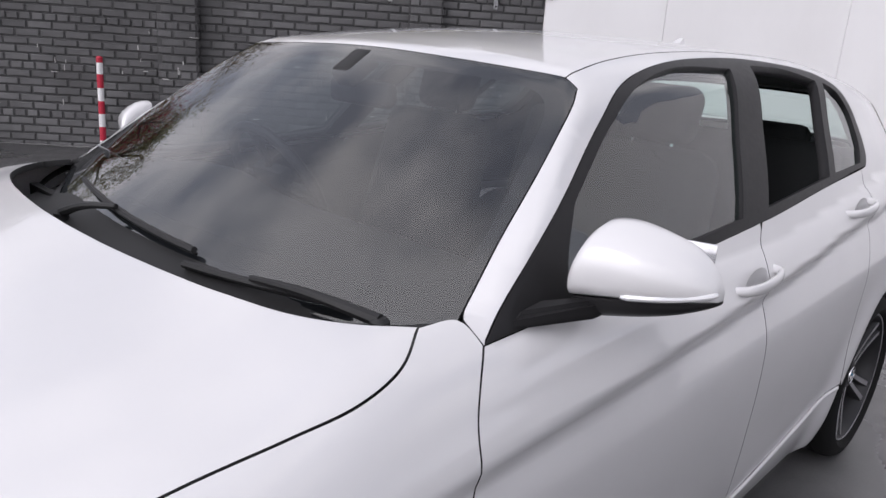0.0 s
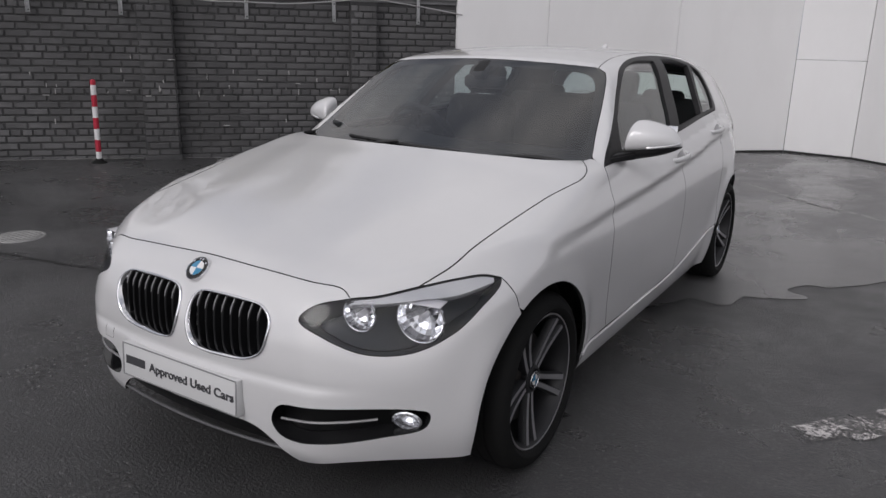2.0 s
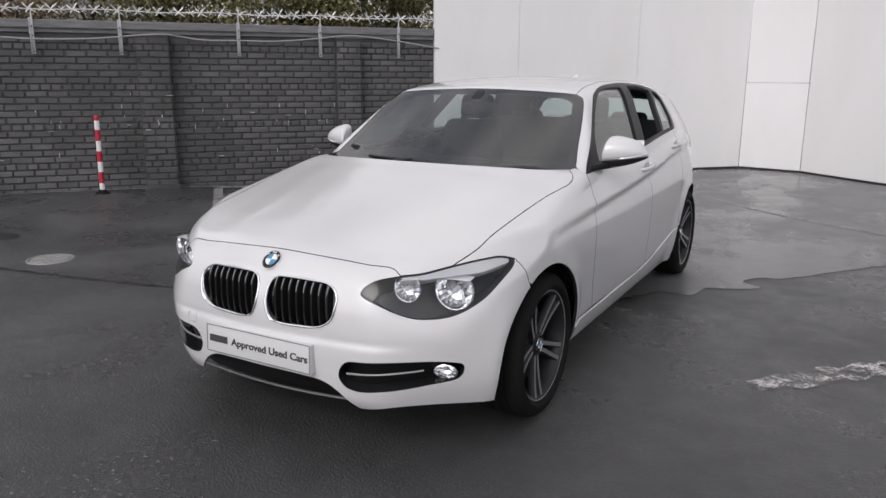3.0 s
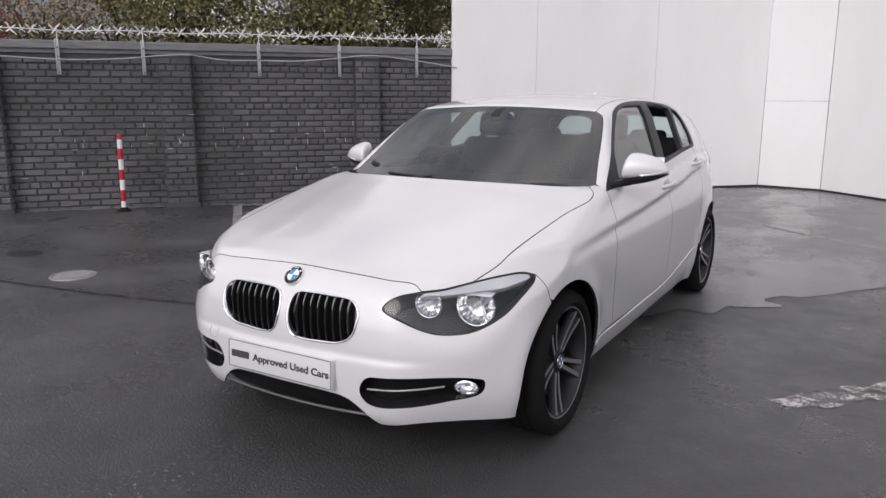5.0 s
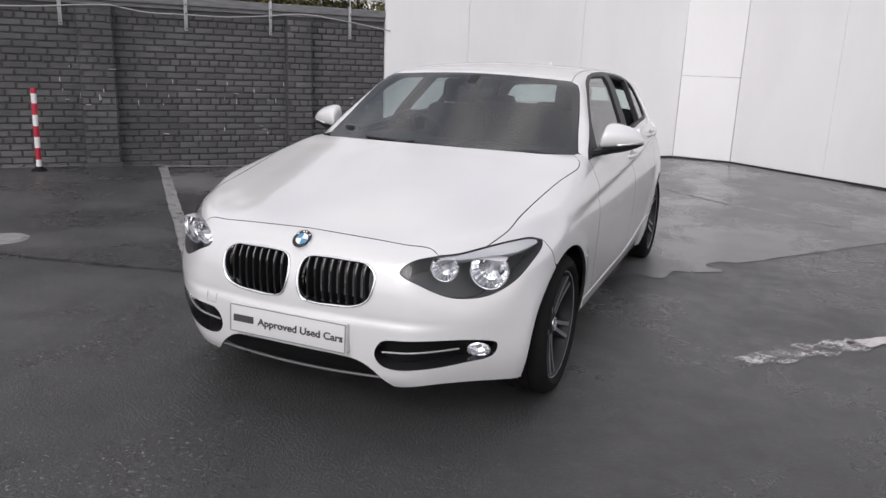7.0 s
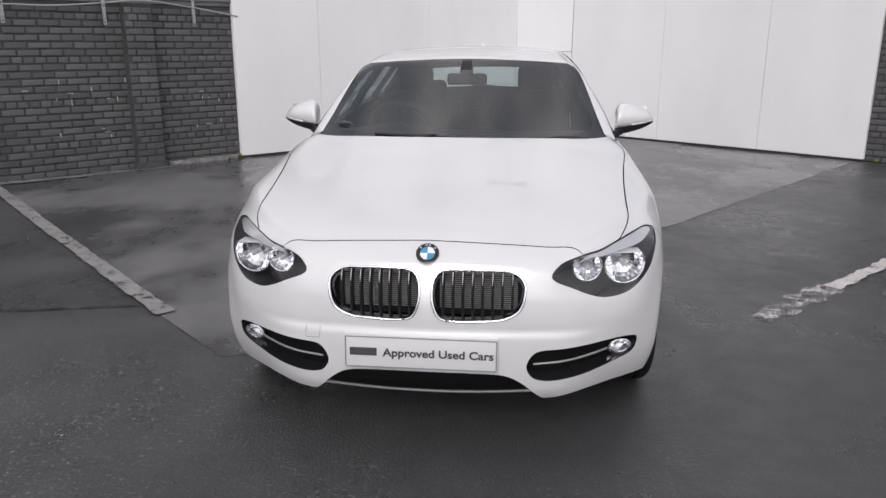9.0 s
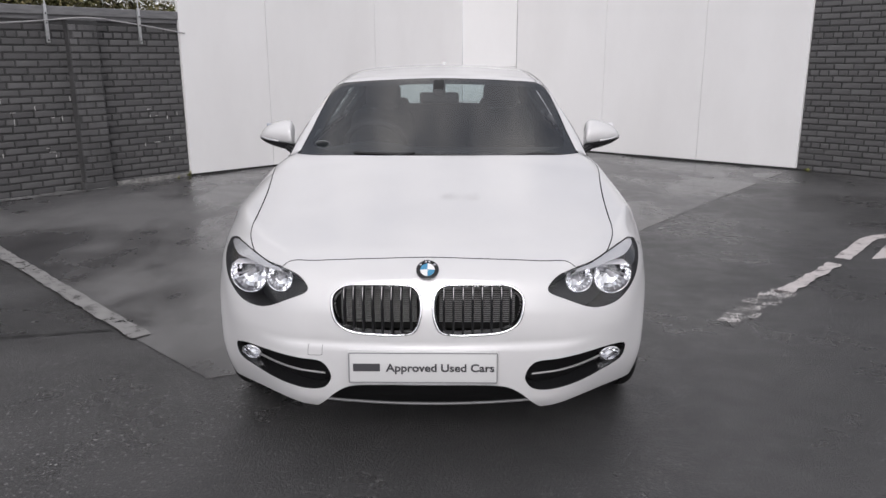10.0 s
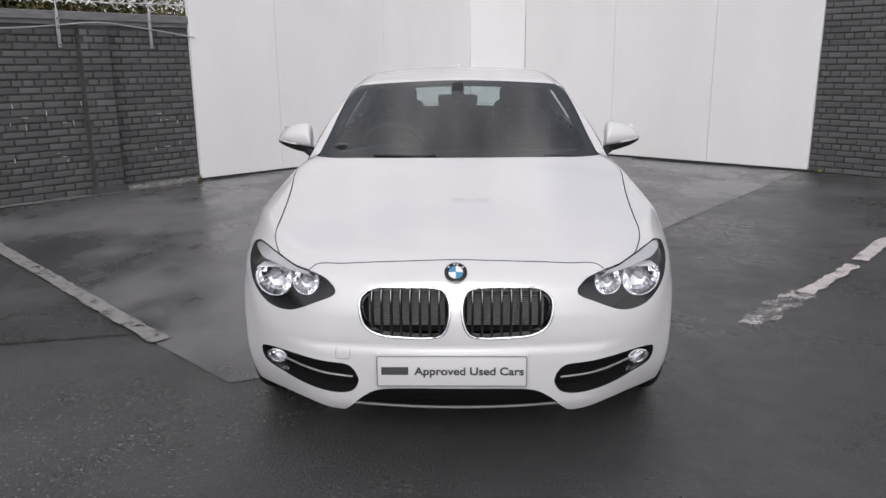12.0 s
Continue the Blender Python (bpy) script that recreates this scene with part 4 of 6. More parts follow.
# towing eye cover, outlined in the bumper
sq = spline([(-0.374, 0.466), (-0.398, 0.465), (-0.419, 0.463), (-0.422, 0.460), (-0.424, 0.437), (-0.426, 0.414), (-0.423, 0.411), (-0.400, 0.412), (-0.377, 0.413), (-0.374, 0.416), (-0.372, 0.440), (-0.371, 0.463)], 0.005, closed=True)
ln = snap(np.stack([sq[:, 0], np.full(len(sq), -0.72), sq[:, 1]], -1), lower)
part("towing_cover_seam", tube((ln - 0.0004 * normals(ln, lower)).tolist(), 0.0008, 6, closed=True), BEZEL, CAR)


def roundel(r, parent, m):
    """A round enamel badge: dark ring, four blue and white quarters, bright rim."""
    badge = new("badge")
    badge.parent = parent
    badge["label"] = "round enamel badge with blue and white quarters"
    badge.matrix_basis = m
    part("rim", lathe([(r, 0.004), (r, -0.003), (r * 0.965, -0.005), (r * 0.93, -0.003)], 40, "Y"), CHROME, badge)
    part("ring", lathe([(r * 0.94, -0.003), (r * 0.8, -0.0048), (r * 0.635, -0.0048), (r * 0.62, -0.004)], 40, "Y"), GLOSS_BLACK, badge)
    for k in range(6):
        a = math.pi * (0.22 + 0.56 * k / 5)
        if k in (1, 4):
            continue
        part("letter_bar", box(0.007 * r / 0.041, 0.001, 0.006 * r / 0.041, (r * 0.785 * math.cos(a), -0.0052, r * 0.785 * math.sin(a))), CHROME, badge)
    for k in range(4):
        b = bmesh.new()
        c = b.verts.new((0, -0.0068, 0))
        arc = [b.verts.new((r * 0.62 * math.cos(t), -0.0048, r * 0.62 * math.sin(t))) for t in np.linspace(k * math.pi / 2, (k + 1) * math.pi / 2, 10)]
        for u, v in zip(arc, arc[1:]):
            b.faces.new((c, u, v))
        part("quarter", b, BLUE if k in (1, 3) else WHITE_ENAMEL, badge)
    return badge


p, n, q = facing((0, -0.672, 0.712))
roundel(0.041, CAR, Matrix.Translation(p + n * 0.003) @ q.to_matrix().to_4x4())

# display plate
plate = part("display_plate", box(0.528, 0.030, 0.113, (0, 0.010, 0), bevel=0.003), PLATE_MAT, CAR, "white display plate with grey lettering")
plate.matrix_basis = pose(-0.015, -0.758, 0.381, -3)
for x, z, sx, sz in ((0, 0.0535, 0.520, 0.004), (0, -0.0535, 0.520, 0.004), (-0.2595, 0, 0.005, 0.103), (0.2595, 0, 0.005, 0.103)):
    part("border", box(sx, 0.002, sz, (x, -0.0055, z)), PLATE_EDGE, plate)


def lettering(text, width, height, parent, at, mat):
    cu = bpy.data.curves.new("lettering", "FONT")
    cu.body, cu.size, cu.extrude, cu.align_x, cu.align_y = text, 0.045, 0.0008, "LEFT", "CENTER"
    cu.offset = 0.0011
    tmp = new("lettering", cu)
    dg = bpy.context.evaluated_depsgraph_get()
    me = bpy.data.meshes.new_from_object(tmp.evaluated_get(dg))
    bpy.data.objects.remove(tmp)
    xs = [v.co.x for v in me.vertices]
    zs = [v.co.y for v in me.vertices]
    k = width / (max(xs) - min(xs))
    me.transform(Matrix.Translation(at) @ Matrix.Rotation(math.pi / 2, 4, "X") @ Matrix.Diagonal((k, height / (max(zs) - min(zs)), 1, 1)) @ Matrix.Translation((-min(xs), -(max(zs) + min(zs)) / 2, 0)))
    me.materials.clear()
    me.materials.append(mat)
    ob = new("lettering", me)
    ob.parent = parent
    return ob


lettering("Approved Used Cars", 0.381, 0.038, plate, (-0.131, -0.0062, -0.004), INK)
part("brand_bar", box(0.094, 0.0016, 0.028, (-0.198, -0.0055, 0.001)), INK, plate)

# ---- wheels ----
def wheel(at, side, spin, name="wheel"):
    """side +1: the outer face looks to +x."""
    w = new(name)
    w.parent = CAR
    w["label"] = "grey five twin-spoke alloy wheel with a black tyre"
    w.matrix_basis = pose(*at, 0, 0, 0 if side > 0 else 180)
    R = 0.303
    tyre = lathe([(0.222, -0.095), (0.238, -0.107), (0.262, -0.113), (0.285, -0.106), (0.297, -0.092), (R, -0.075), (R, -0.045), (0.2975, -0.042), (0.2975, -0.036), (R, -0.033), (R, -0.003), (0.2975, 0.0),
                  (0.2975, 0.006), (R, 0.009), (R, 0.04), (0.2975, 0.043), (0.2975, 0.049), (R, 0.052), (R, 0.076), (0.297, 0.092), (0.287, 0.104), (0.276, 0.110), (0.262, 0.1125), (0.255, 0.1145), (0.250, 0.112), (0.2415, 0.106), (0.2365, 0.097), (0.231, 0.086)], 72)
    t = part("tyre", tyre, RUBBER, w, "black low-profile tyre")
    rim = lathe([(0.221, 0.086), (0.2245, 0.096), (0.222, 0.100), (0.2180, 0.098)], 72)
    r = part("rim", rim, ALLOY, w, "machined alloy rim edge")
    r.matrix_basis = Matrix.Diagonal((1, 1.045, 1.045, 1))
    part("barrel", lathe([(0.2180, 0.098), (0.2130, 0.088), (0.2075, 0.078), (0.202, 0.03), (0.198, -0.06), (0.205, -0.09), (0.221, -0.095)], 72), ALLOY_DARK, r, "dark inside of the rim")
    part("hub", lathe([(0.050, 0.02), (0.052, 0.055), (0.046, 0.068), (0.036, 0.073), (0.034, 0.068)], 40), ALLOY_DARK, r)
    part("brake_disc", lathe([(0.155, 0.005), (0.155, 0.022), (0.075, 0.022), (0.07, 0.045), (0.03, 0.046), (0.02, 0.046)], 48), BRAKE, w)
    # added black disc stands in for the shade behind the spokes
    part("shade_disc", lathe([(0.20, -0.05), (0.002, -0.05)], 40), SHADOW_GAP, w)
    for k in range(5):
        a0 = spin + 2 * math.pi * k / 5
        for s in (-1, 1):
            b = bmesh.new()
            rings = []
            for u in np.linspace(0, 1, 9):
                rad = 0.040 + u * 0.174
                off = s * (0.0125 + 0.010 * u + 0.007 * u * u)
                half_w = 0.0108 - 0.001 * math.sin(math.pi * u) + 0.002 * u
                x = 0.064 + 0.026 * u - 0.004 * math.sin(math.pi * u)
                ring = []
                for dw, dx in ((-half_w * 1.15, -0.028), (-half_w, -0.004), (-half_w * 0.72, 0), (half_w * 0.72, 0), (half_w, -0.004), (half_w * 1.15, -0.028)):
                    ring.append(b.verts.new((x + dx, rad * math.cos(a0) - (off + dw) * math.sin(a0), rad * math.sin(a0) + (off + dw) * math.cos(a0))))
                rings.append(ring)
            for p, q in zip(rings, rings[1:]):
                for i in range(6):
                    b.faces.new((p[i], p[(i + 1) % 6], q[(i + 1) % 6], q[i]))
            b.faces.new(rings[0])
            b.faces.new(rings[-1][::-1])
            b.faces.ensure_lookup_table()
            for i, f in enumerate(b.faces):
                f.material_index = 0 if i % 6 == 2 and i < 48 else 1
            part("spoke", b, (ALLOY, ALLOY_DARK), r, angle=40)
        bolt_at = a0 + math.pi / 5
        part("bolt", lathe([(0.009, 0.05), (0.009, 0.066), (0.005, 0.068), (0.0005, 0.064)], 12), ALLOY_DARK, r).matrix_basis = pose(0, 0.046 * math.cos(bolt_at), 0.046 * math.sin(bolt_at))
    roundel(0.031, w, pose(0.071, 0, 0, 0, 0, 90))
    return w


wheel((0.752, 0.016, 0.303), 1, 0.82)
wheel((-0.752, 0.016, 0.303), -1, 0.2)
wheel((0.742, 2.69, 0.303), 1, 0.70)
wheel((-0.742, 2.69, 0.303), -1, 0.7)

# wheel houses and the dark underside
for c in (ARCH_F, ARCH_R):
    for s in (1, -1):
        verts = []
        ts = np.linspace(-0.02, math.pi + 0.08, 28)
        for x in (0.50, 0.80):
            verts += [(s * x, c[0] + (c[2] + 0.012) * math.cos(t), c[1] + (c[2] + 0.012) * math.sin(t)) for t in ts]
        k = len(ts)
        faces = [(i, i + 1, k + i + 1, k + i) for i in range(k - 1)] + [tuple(range(k))]
        part("wheel_arch_liner", (verts, [], faces), PLASTIC, CAR)
under = box(1.10, 3.6, 0.05, (0, 1.45, 0.215), 0.01)
part("underbody", under, SHADOW_GAP, CAR)
for y0, y1 in ((0.40, 2.25),):
    part("floor_pan", box(1.58, y1 - y0, 0.05, (0, (y0 + y1) / 2, 0.215), 0.01), SHADOW_GAP, CAR)

# ---- mirrors, handles, wipers, rear, inside ----
def mirror_shell(section, foot):
    """Lofts a section of (offset in y, share of height) outwards from the door; foot: below the cap's lower edge."""
    z_top = curve(0.0, 1.064, 0.04, 1.092, 0.12, 1.106, 0.25, 1.108, 0.5, 1.099, 0.72, 1.083, 0.88, 1.062, 0.96, 1.042, 1.0, 1.022)
    b = bmesh.new()
    rings = []
    for u in np.concatenate([[0, 0.02, 0.05, 0.1], np.linspace(0.16, 0.84, 10), [0.9, 0.95, 0.98, 1.0]]):
        x = 0.790 + 0.197 * u
        fold = (1 - 0.75 * u ** 5) * min(1.0, 0.92 + 2 * u)
        z0 = 0.984 + 0.026 * u
        if foot:
            lo, hi = z0 - foot * (1 - 0.3 * u - 0.55 * u ** 4), z0
        else:
            lo, hi = z0, max(float(z_top(u)), z0 + 0.012)
        yc = 0.9 + 0.3 * (x - 0.8)
        rings.append([b.verts.new((x, yc + dy * fold, lo + (hi - lo) * v)) for dy, v in section])
    n = len(section)
    for p, q in zip(rings, rings[1:]):
        for i in range(n):
            b.faces.new((p[i], p[(i + 1) % n], q[(i + 1) % n], q[i]))
    b.faces.new(rings[0])
    b.faces.new(rings[-1][::-1])
    return b


CAP_SECTION = ((0.030, 0.0), (-0.040, 0.0), (-0.056, 0.06), (-0.064, 0.2), (-0.066, 0.42), (-0.061, 0.60), (-0.052, 0.72), (-0.036, 0.84), (-0.016, 0.94), (0.006, 0.99), (0.024, 1.0), (0.031, 0.97))
mirrors = []
for s in (1, -1):
    m = new("door_mirror")
    m.parent = CAR
    m["label"] = "white door mirror on a black base with an indicator strip"
    mirrors.append(m)
both("cap", mirror_shell(CAP_SECTION, 0.0), PAINT, mirrors, "white mirror cap", angle=60)
both("base", mirror_shell(((0.029, 1.0), (-0.050, 1.0), (-0.050, 0.7), (-0.040, 0.3), (-0.015, 0.0), (0.020, 0.05), (0.029, 0.4)), 0.040), TRIM, mirrors, "black lower mirror housing", angle=60)
face = bmesh.new()
box(0.150, 0.004, 0.082, (0.885, 0.9595, 1.046), 0.001, Matrix.Rotation(math.atan(0.3), 4, "Z"), face)
both("mirror_glass", face, CHROME, mirrors)
ind = []
for u in np.linspace(0.40, 0.995, 16):
    x = 0.790 + 0.197 * u
    ind.append((x, 0.9 + 0.3 * (x - 0.8) - 0.0555 * (1 - 0.75 * u ** 5), 0.984 + 0.026 * u + 0.007 + 0.006 * u ** 6))
both("indicator", tube(ind, [0.0035] + [0.0058] * 14 + [0.0035], 10), material("clear_indicator", (0.75, 0.75, 0.76), 0.12, coat=1.0, metal=0.4), mirrors, "clear indicator strip")
arm = bmesh.new()
p, q = ((0.765, 0.70, 0.945), (0.772, 0.80, 0.952), (0.765, 0.80, 0.984), (0.757, 0.72, 0.965)), ((0.835, 0.865, 0.952), (0.835, 0.925, 0.952), (0.835, 0.925, 0.986), (0.835, 0.865, 0.986))
v = [arm.verts.new(c) for c in (*p, *q)]
for f4 in ((0, 1, 2, 3), (7, 6, 5, 4), (0, 4, 5, 1), (1, 5, 6, 2), (2, 6, 7, 3), (3, 7, 4, 0)):
    arm.faces.new([v[i] for i in f4])
bmesh.ops.bevel(arm, geom=arm.edges[:], offset=0.008, segments=2, affect="EDGES")
both("arm", arm, TRIM, mirrors, "black mirror arm")

# door handles
def handle(y, z, parents):
    x = float(side_x(np.array([y]), np.array([z]))[0])
    b = bmesh.new()
    pts = [(x + dx, y + dy, z + dz) for dx, dy, dz in ((-0.012, -0.105, -0.004), (0.012, -0.085, -0.002), (0.026, -0.04, 0.0), (0.028, 0.02, 0.004), (0.024, 0.06, 0.007), (0.012, 0.095, 0.010), (-0.012, 0.108, 0.012))]
    line = spline(pts, 0.012)
    rr = [0.0105 + 0.0035 * math.sin(math.pi * i / (len(line) - 1)) for i in range(len(line))]
    tube(line.tolist(), rr, 12, b)
    for v in b.verts:
        c = line[np.argmin(((line - np.array(v.co)) ** 2).sum(1))]
        v.co.x = c[0] + (v.co.x - c[0]) * 0.6
    both("handle", b, PAINT, parents, "white door handle")
    cup = lathe([(0.0005, 0.0), (0.03, 0.0012), (0.043, 0.004)], 24, "X")
    bmesh.ops.scale(cup, vec=(1, 1.35, 0.72), verts=cup.verts)
    bmesh.ops.translate(cup, vec=(x - 0.0005, y - 0.02, z + 0.006), verts=cup.verts)
    both("handle_cup", cup, PAINT, parents)


handle(1.52, 0.888, front_doors)
handle(2.30, 0.955, rear_doors)

# cowl and wipers
cowl_v, cowl_f = [], []
for x in np.linspace(-0.72, 0.72, 49):
    a = abs(x)
    yb = 0.36 + 0.155 * (a / 0.69) ** 2 + 0.08 * (a / 0.72) ** 8
    yg = 0.53 + 0.25 * a * a
    zg = 0.96 + (yg - 0.25 * a * a - 0.5415) / 1.49
    zb = 0.955 - 0.05 * a * a
    cowl_v += [(x, yb, zb - 0.035), (x, (yb + yg) / 2, min(zb, zg) - 0.035), (x, yg, zg - 0.004), (x, yg + 0.03, zg - 0.03)]
cowl_f = [(i * 4 + j, i * 4 + j + 1, (i + 1) * 4 + j + 1, (i + 1) * 4 + j) for i in range(48) for j in range(3)]
part("cowl", (cowl_v, [], cowl_f), PLASTIC, CAR, "black plastic cowl under the windscreen")


def on_glass(x, up, lift):
    y = 0.5415 + 0.25 * x * x + 1.49 * up
    return Vector((x, y, 0.96 + up)) + Vector((0, -0.557, 0.83)) * lift


def wiper(tip, root, pivot):
    w = new("wiper")
    w.parent = CAR
    w["label"] = "black windscreen wiper resting on the glass"
    us = np.linspace(0, 1, 15)
    blade = [on_glass(tip[0] + (root[0] - tip[0]) * u, tip[1] + (root[1] - tip[1]) * u, 0.016) for u in us]
    part("blade", tube([tuple(p) for p in blade], 0.0075, 6), PLASTIC, w)
    part("rubber", tube([tuple(on_glass(tip[0] + (root[0] - tip[0]) * u, tip[1] + (root[1] - tip[1]) * u, 0.006)) for u in us], 0.003, 4), RUBBER, w)
    mid = on_glass((tip[0] + root[0]) / 2, (tip[1] + root[1]) / 2, 0.03)
    end = on_glass(pivot[0], pivot[1], 0.03)
    arm_pts = spline([tuple(mid), tuple((mid * 0.5 + end * 0.5) + Vector((0, -0.008, 0.010))), tuple(end)], 0.03)
    part("arm", tube(arm_pts.tolist(), [0.006 + 0.006 * i / len(arm_pts) for i in range(len(arm_pts))], 8), PLASTIC, w)
    part("pivot", lathe([(0.016, 0.0), (0.016, 0.02), (0.010, 0.026), (0.0005, 0.026)], 16, "Z"), PLASTIC, w).matrix_basis = Matrix.Translation(end - Vector((0, 0, 0.02)))


wiper((-0.42, 0.0), (0.20, -0.012), (-0.28, -0.05))
wiper((0.21, -0.03), (0.56, -0.018), (0.64, -0.03))

# plain rear end
class Back:
    """Rays forwards from behind the car."""
    def flat(p):
        return p[:, [0, 2]].copy()

    def rays(q):
        return np.stack([q[:, 0], np.full(len(q), 4.2), q[:, 1]], -1), np.tile((0.0, -1.0, 0.0), (len(q), 1))


W_BACK = snap(spline([(0, 3.22, 1.236), (0.35, 3.21, 1.228), (0.46, 3.20, 1.205), (0.56, 3.30, 1.06), (0.50, 3.34, 1.035), (0.3, 3.36, 1.03), (0, 3.37, 1.03), (-0.3, 3.36, 1.03), (-0.50, 3.34, 1.035), (-0.56, 3.30, 1.06), (-0.46, 3.20, 1.205), (-0.35, 3.21, 1.228)], 0.02, closed=True), field)
gate = np.vstack([edge((0.46, 3.17, 1.24), (0.57, 3.15, 1.20), (0.64, 3.22, 1.09), (0.70, 3.28, 0.99), gap=0.02)[:-1], edge((0.70, 3.28, 0.99), (0.74, 3.31, 0.87), (0.76, 3.32, 0.72), gap=0.02)[:-1]])
gate_loop = np.vstack([gate, edge((0.76, 3.32, 0.72), (0.4, 3.5, 0.72), (0, 3.55, 0.72), f=lower, gap=0.02)[:-1]])
top_line = edge((-0.46, 3.17, 1.24), (0, 3.2, 1.26), (0.46, 3.17, 1.24), f=cabin, gap=0.02)[:-1]
loop = np.vstack([gate_loop, edge((0, 3.55, 0.72), (0.0001, 3.55, 0.72), f=lower)[:1], mirrored(gate_loop), top_line])
tailgate = sheet("tailgate", cut([loop, W_BACK], Back, field, 0.04, 0.001), PAINT, CAR)
sheet("rear_window", cut([W_BACK], Back, field, 0.06, -0.003, -0.004, 0.0), SIDE_GLASS, tailgate, "tinted rear window")
bl = np.vstack([edge((0.76, 3.32, 0.72), (0.4, 3.5, 0.72), (0, 3.55, 0.72), (-0.4, 3.5, 0.72), (-0.76, 3.32, 0.72), f=lower, gap=0.03)[:-1], edge((-0.76, 3.32, 0.72), (-0.80, 3.2, 0.5), (-0.78, 3.15, 0.25), f=lower, gap=0.03)[:-1],
                edge((-0.78, 3.15, 0.25), (0, 3.5, 0.22), (0.78, 3.15, 0.25), f=lower, gap=0.03)[:-1], edge((0.78, 3.15, 0.25), (0.80, 3.2, 0.5), (0.76, 3.32, 0.72), f=lower, gap=0.03)[:-1]])
sheet("rear_bumper", cut([bl], Back, lower, 0.04, 0.001), PAINT, CAR)
loop = np.vstack([edge((0.862, 2.955, 0.46), (0.83, 3.14, 0.63), (0.76, 3.32, 0.72), f=lower)[:-1], edge((0.76, 3.32, 0.72), (0.80, 3.2, 0.5), (0.78, 3.15, 0.25), f=lower)[:-1], edge((0.78, 3.15, 0.25), (0.81, 2.95, 0.22), f=lower)[:-1], arch(ARCH_R, -0.2, 0.45)])
pair("rear_corner", [loop], Side, PAINT, BOTH, f=lower, h=0.04, gap=0.001)
fin = bmesh.new()
fs = [[fin.verts.new((sx * (0.022 * (1 - u) + 0.006) * w, 2.50 + 0.15 * v, 1.366 + 0.052 * u - 0.008 * v)) for sx, w in ((-1, 1), (1, 1))] for u, v in ((0, 0), (0, 1), (0.65, 0.75), (1, 0.98)) for w in (1,)]
for i, j in ((0, 2), (2, 3), (3, 1)):
    fin.faces.new((fs[i][0], fs[j][0], fs[j][1], fs[i][1]))
fin.faces.new((fs[0][0], fs[1][0], fs[3][0], fs[2][0]))
fin.faces.new((fs[0][1], fs[2][1], fs[3][1], fs[1][1]))
part("antenna_fin", fin, PAINT, CAR, "small white antenna fin on the roof")

# dark lining behind the doors, pillars and roof
LINING = material("dark_lining", (0.018, 0.018, 0.019), 0.85)
for name, lp, way, f in (("door_card", np.vstack([S_DOOR_FRONT[:-1], edge((0.848, 0.620, 0.308), (0.846, 1.1, 0.303), (0.848, 1.555, 0.314), f=lower)[:-1], S_BPOST[::-1][:-1], low1[::-1][:-1]]), Side, field),):
    pair(name, [lp], way, LINING, front_doors, f=f, h=0.05, lift=-0.045, rim=0.0)
lp = np.vstack([S_BPOST[:-1], edge((0.848, 1.555, 0.314), (0.852, 1.90, 0.364), (0.860, 2.270, 0.425), f=lower)[:-1], S_REAR[::-1][:-1], low2[::-1][:-1]])
pair("door_card", [lp], Side, LINING, rear_doors, f=field, h=0.05, lift=-0.045, rim=0.0)
side_loop = np.vstack([S_WS_SIDE[:-1], edge((0.580, 1.115, 1.284), (0.543, 1.127, 1.299), f=cabin)[:-1], S_DITCH[:-1], edge((0.455, 3.16, 1.25), (0.56, 3.12, 1.22), (0.64, 3.20, 1.10), (0.70, 3.27, 1.00))[:-1],
                       edge((0.70, 3.27, 1.00), (0.74, 3.30, 0.87), (0.76, 3.32, 0.72), f=lower)[:-1], edge((0.76, 3.32, 0.72), (0.83, 3.0, 0.70), (0.86, 2.40, 0.70), f=lower)[:-1], S_REAR[::-1][19:-1], edge((0.745, 2.50, 1.045), (0.742, 2.56, 1.050))[:-1], DLO_TOP])
pair("pillar_lining", [side_loop], Side, LINING, BOTH, f=field, h=0.05, lift=-0.02, gap=0.004, rim=0.0)
pair("window_lining", [np.vstack([DLO_LOW[:-1], DLO_TOP[:-1]]), W_FRONT, W_REAR, W_QUART], Side, LINING, BOTH, f=field, h=0.05, lift=-0.022, gap=0.002, rim=0.0)
rl = np.vstack([roof_half[:-1], mirrored(roof_half)[:-1]])
sheet("headliner", cut([rl], Top, cabin, 0.06, 0.004, -0.025, 0.0), HEADLINER, CAR, "grey cloth headliner")
part("gate_lining", box(1.25, 0.02, 0.55, (0, 3.20, 0.76), 0.01), LINING, CAR)

# dashboard, wheel, seats
dash = bmesh.new()
rows = []
for x in np.linspace(-0.70, 0.70, 29):
    hump = 0.035 * math.exp(-((x + 0.36) / 0.16) ** 2)
    side = 0.12 * (abs(x) / 0.7) ** 2
    prof = ((0.56 + side * 0.6, 0.935), (0.70 + side * 0.4, 0.965 + hump * 0.4), (0.86, 0.968 + hump), (0.95, 0.945 + hump), (0.985, 0.89), (0.96, 0.70), (0.94, 0.45))
    rows.append([dash.verts.new((x, y, z)) for y, z in prof])
for p, q in zip(rows, rows[1:]):
    for i in range(len(p) - 1):
        dash.faces.new((p[i], p[i + 1], q[i + 1], q[i]))
part("dashboard", dash, PLASTIC, CAR, "black dashboard")
part("bulkhead", box(1.45, 0.02, 0.62, (0, 0.56, 0.60)), SHADOW_GAP, CAR)
part("cabin_floor", box(1.50, 2.6, 0.03, (0, 1.9, 0.30)), FABRIC, CAR)
sw = new("steering_wheel")
sw.parent = CAR
sw.matrix_basis = pose(-0.36, 1.08, 0.93, -62)
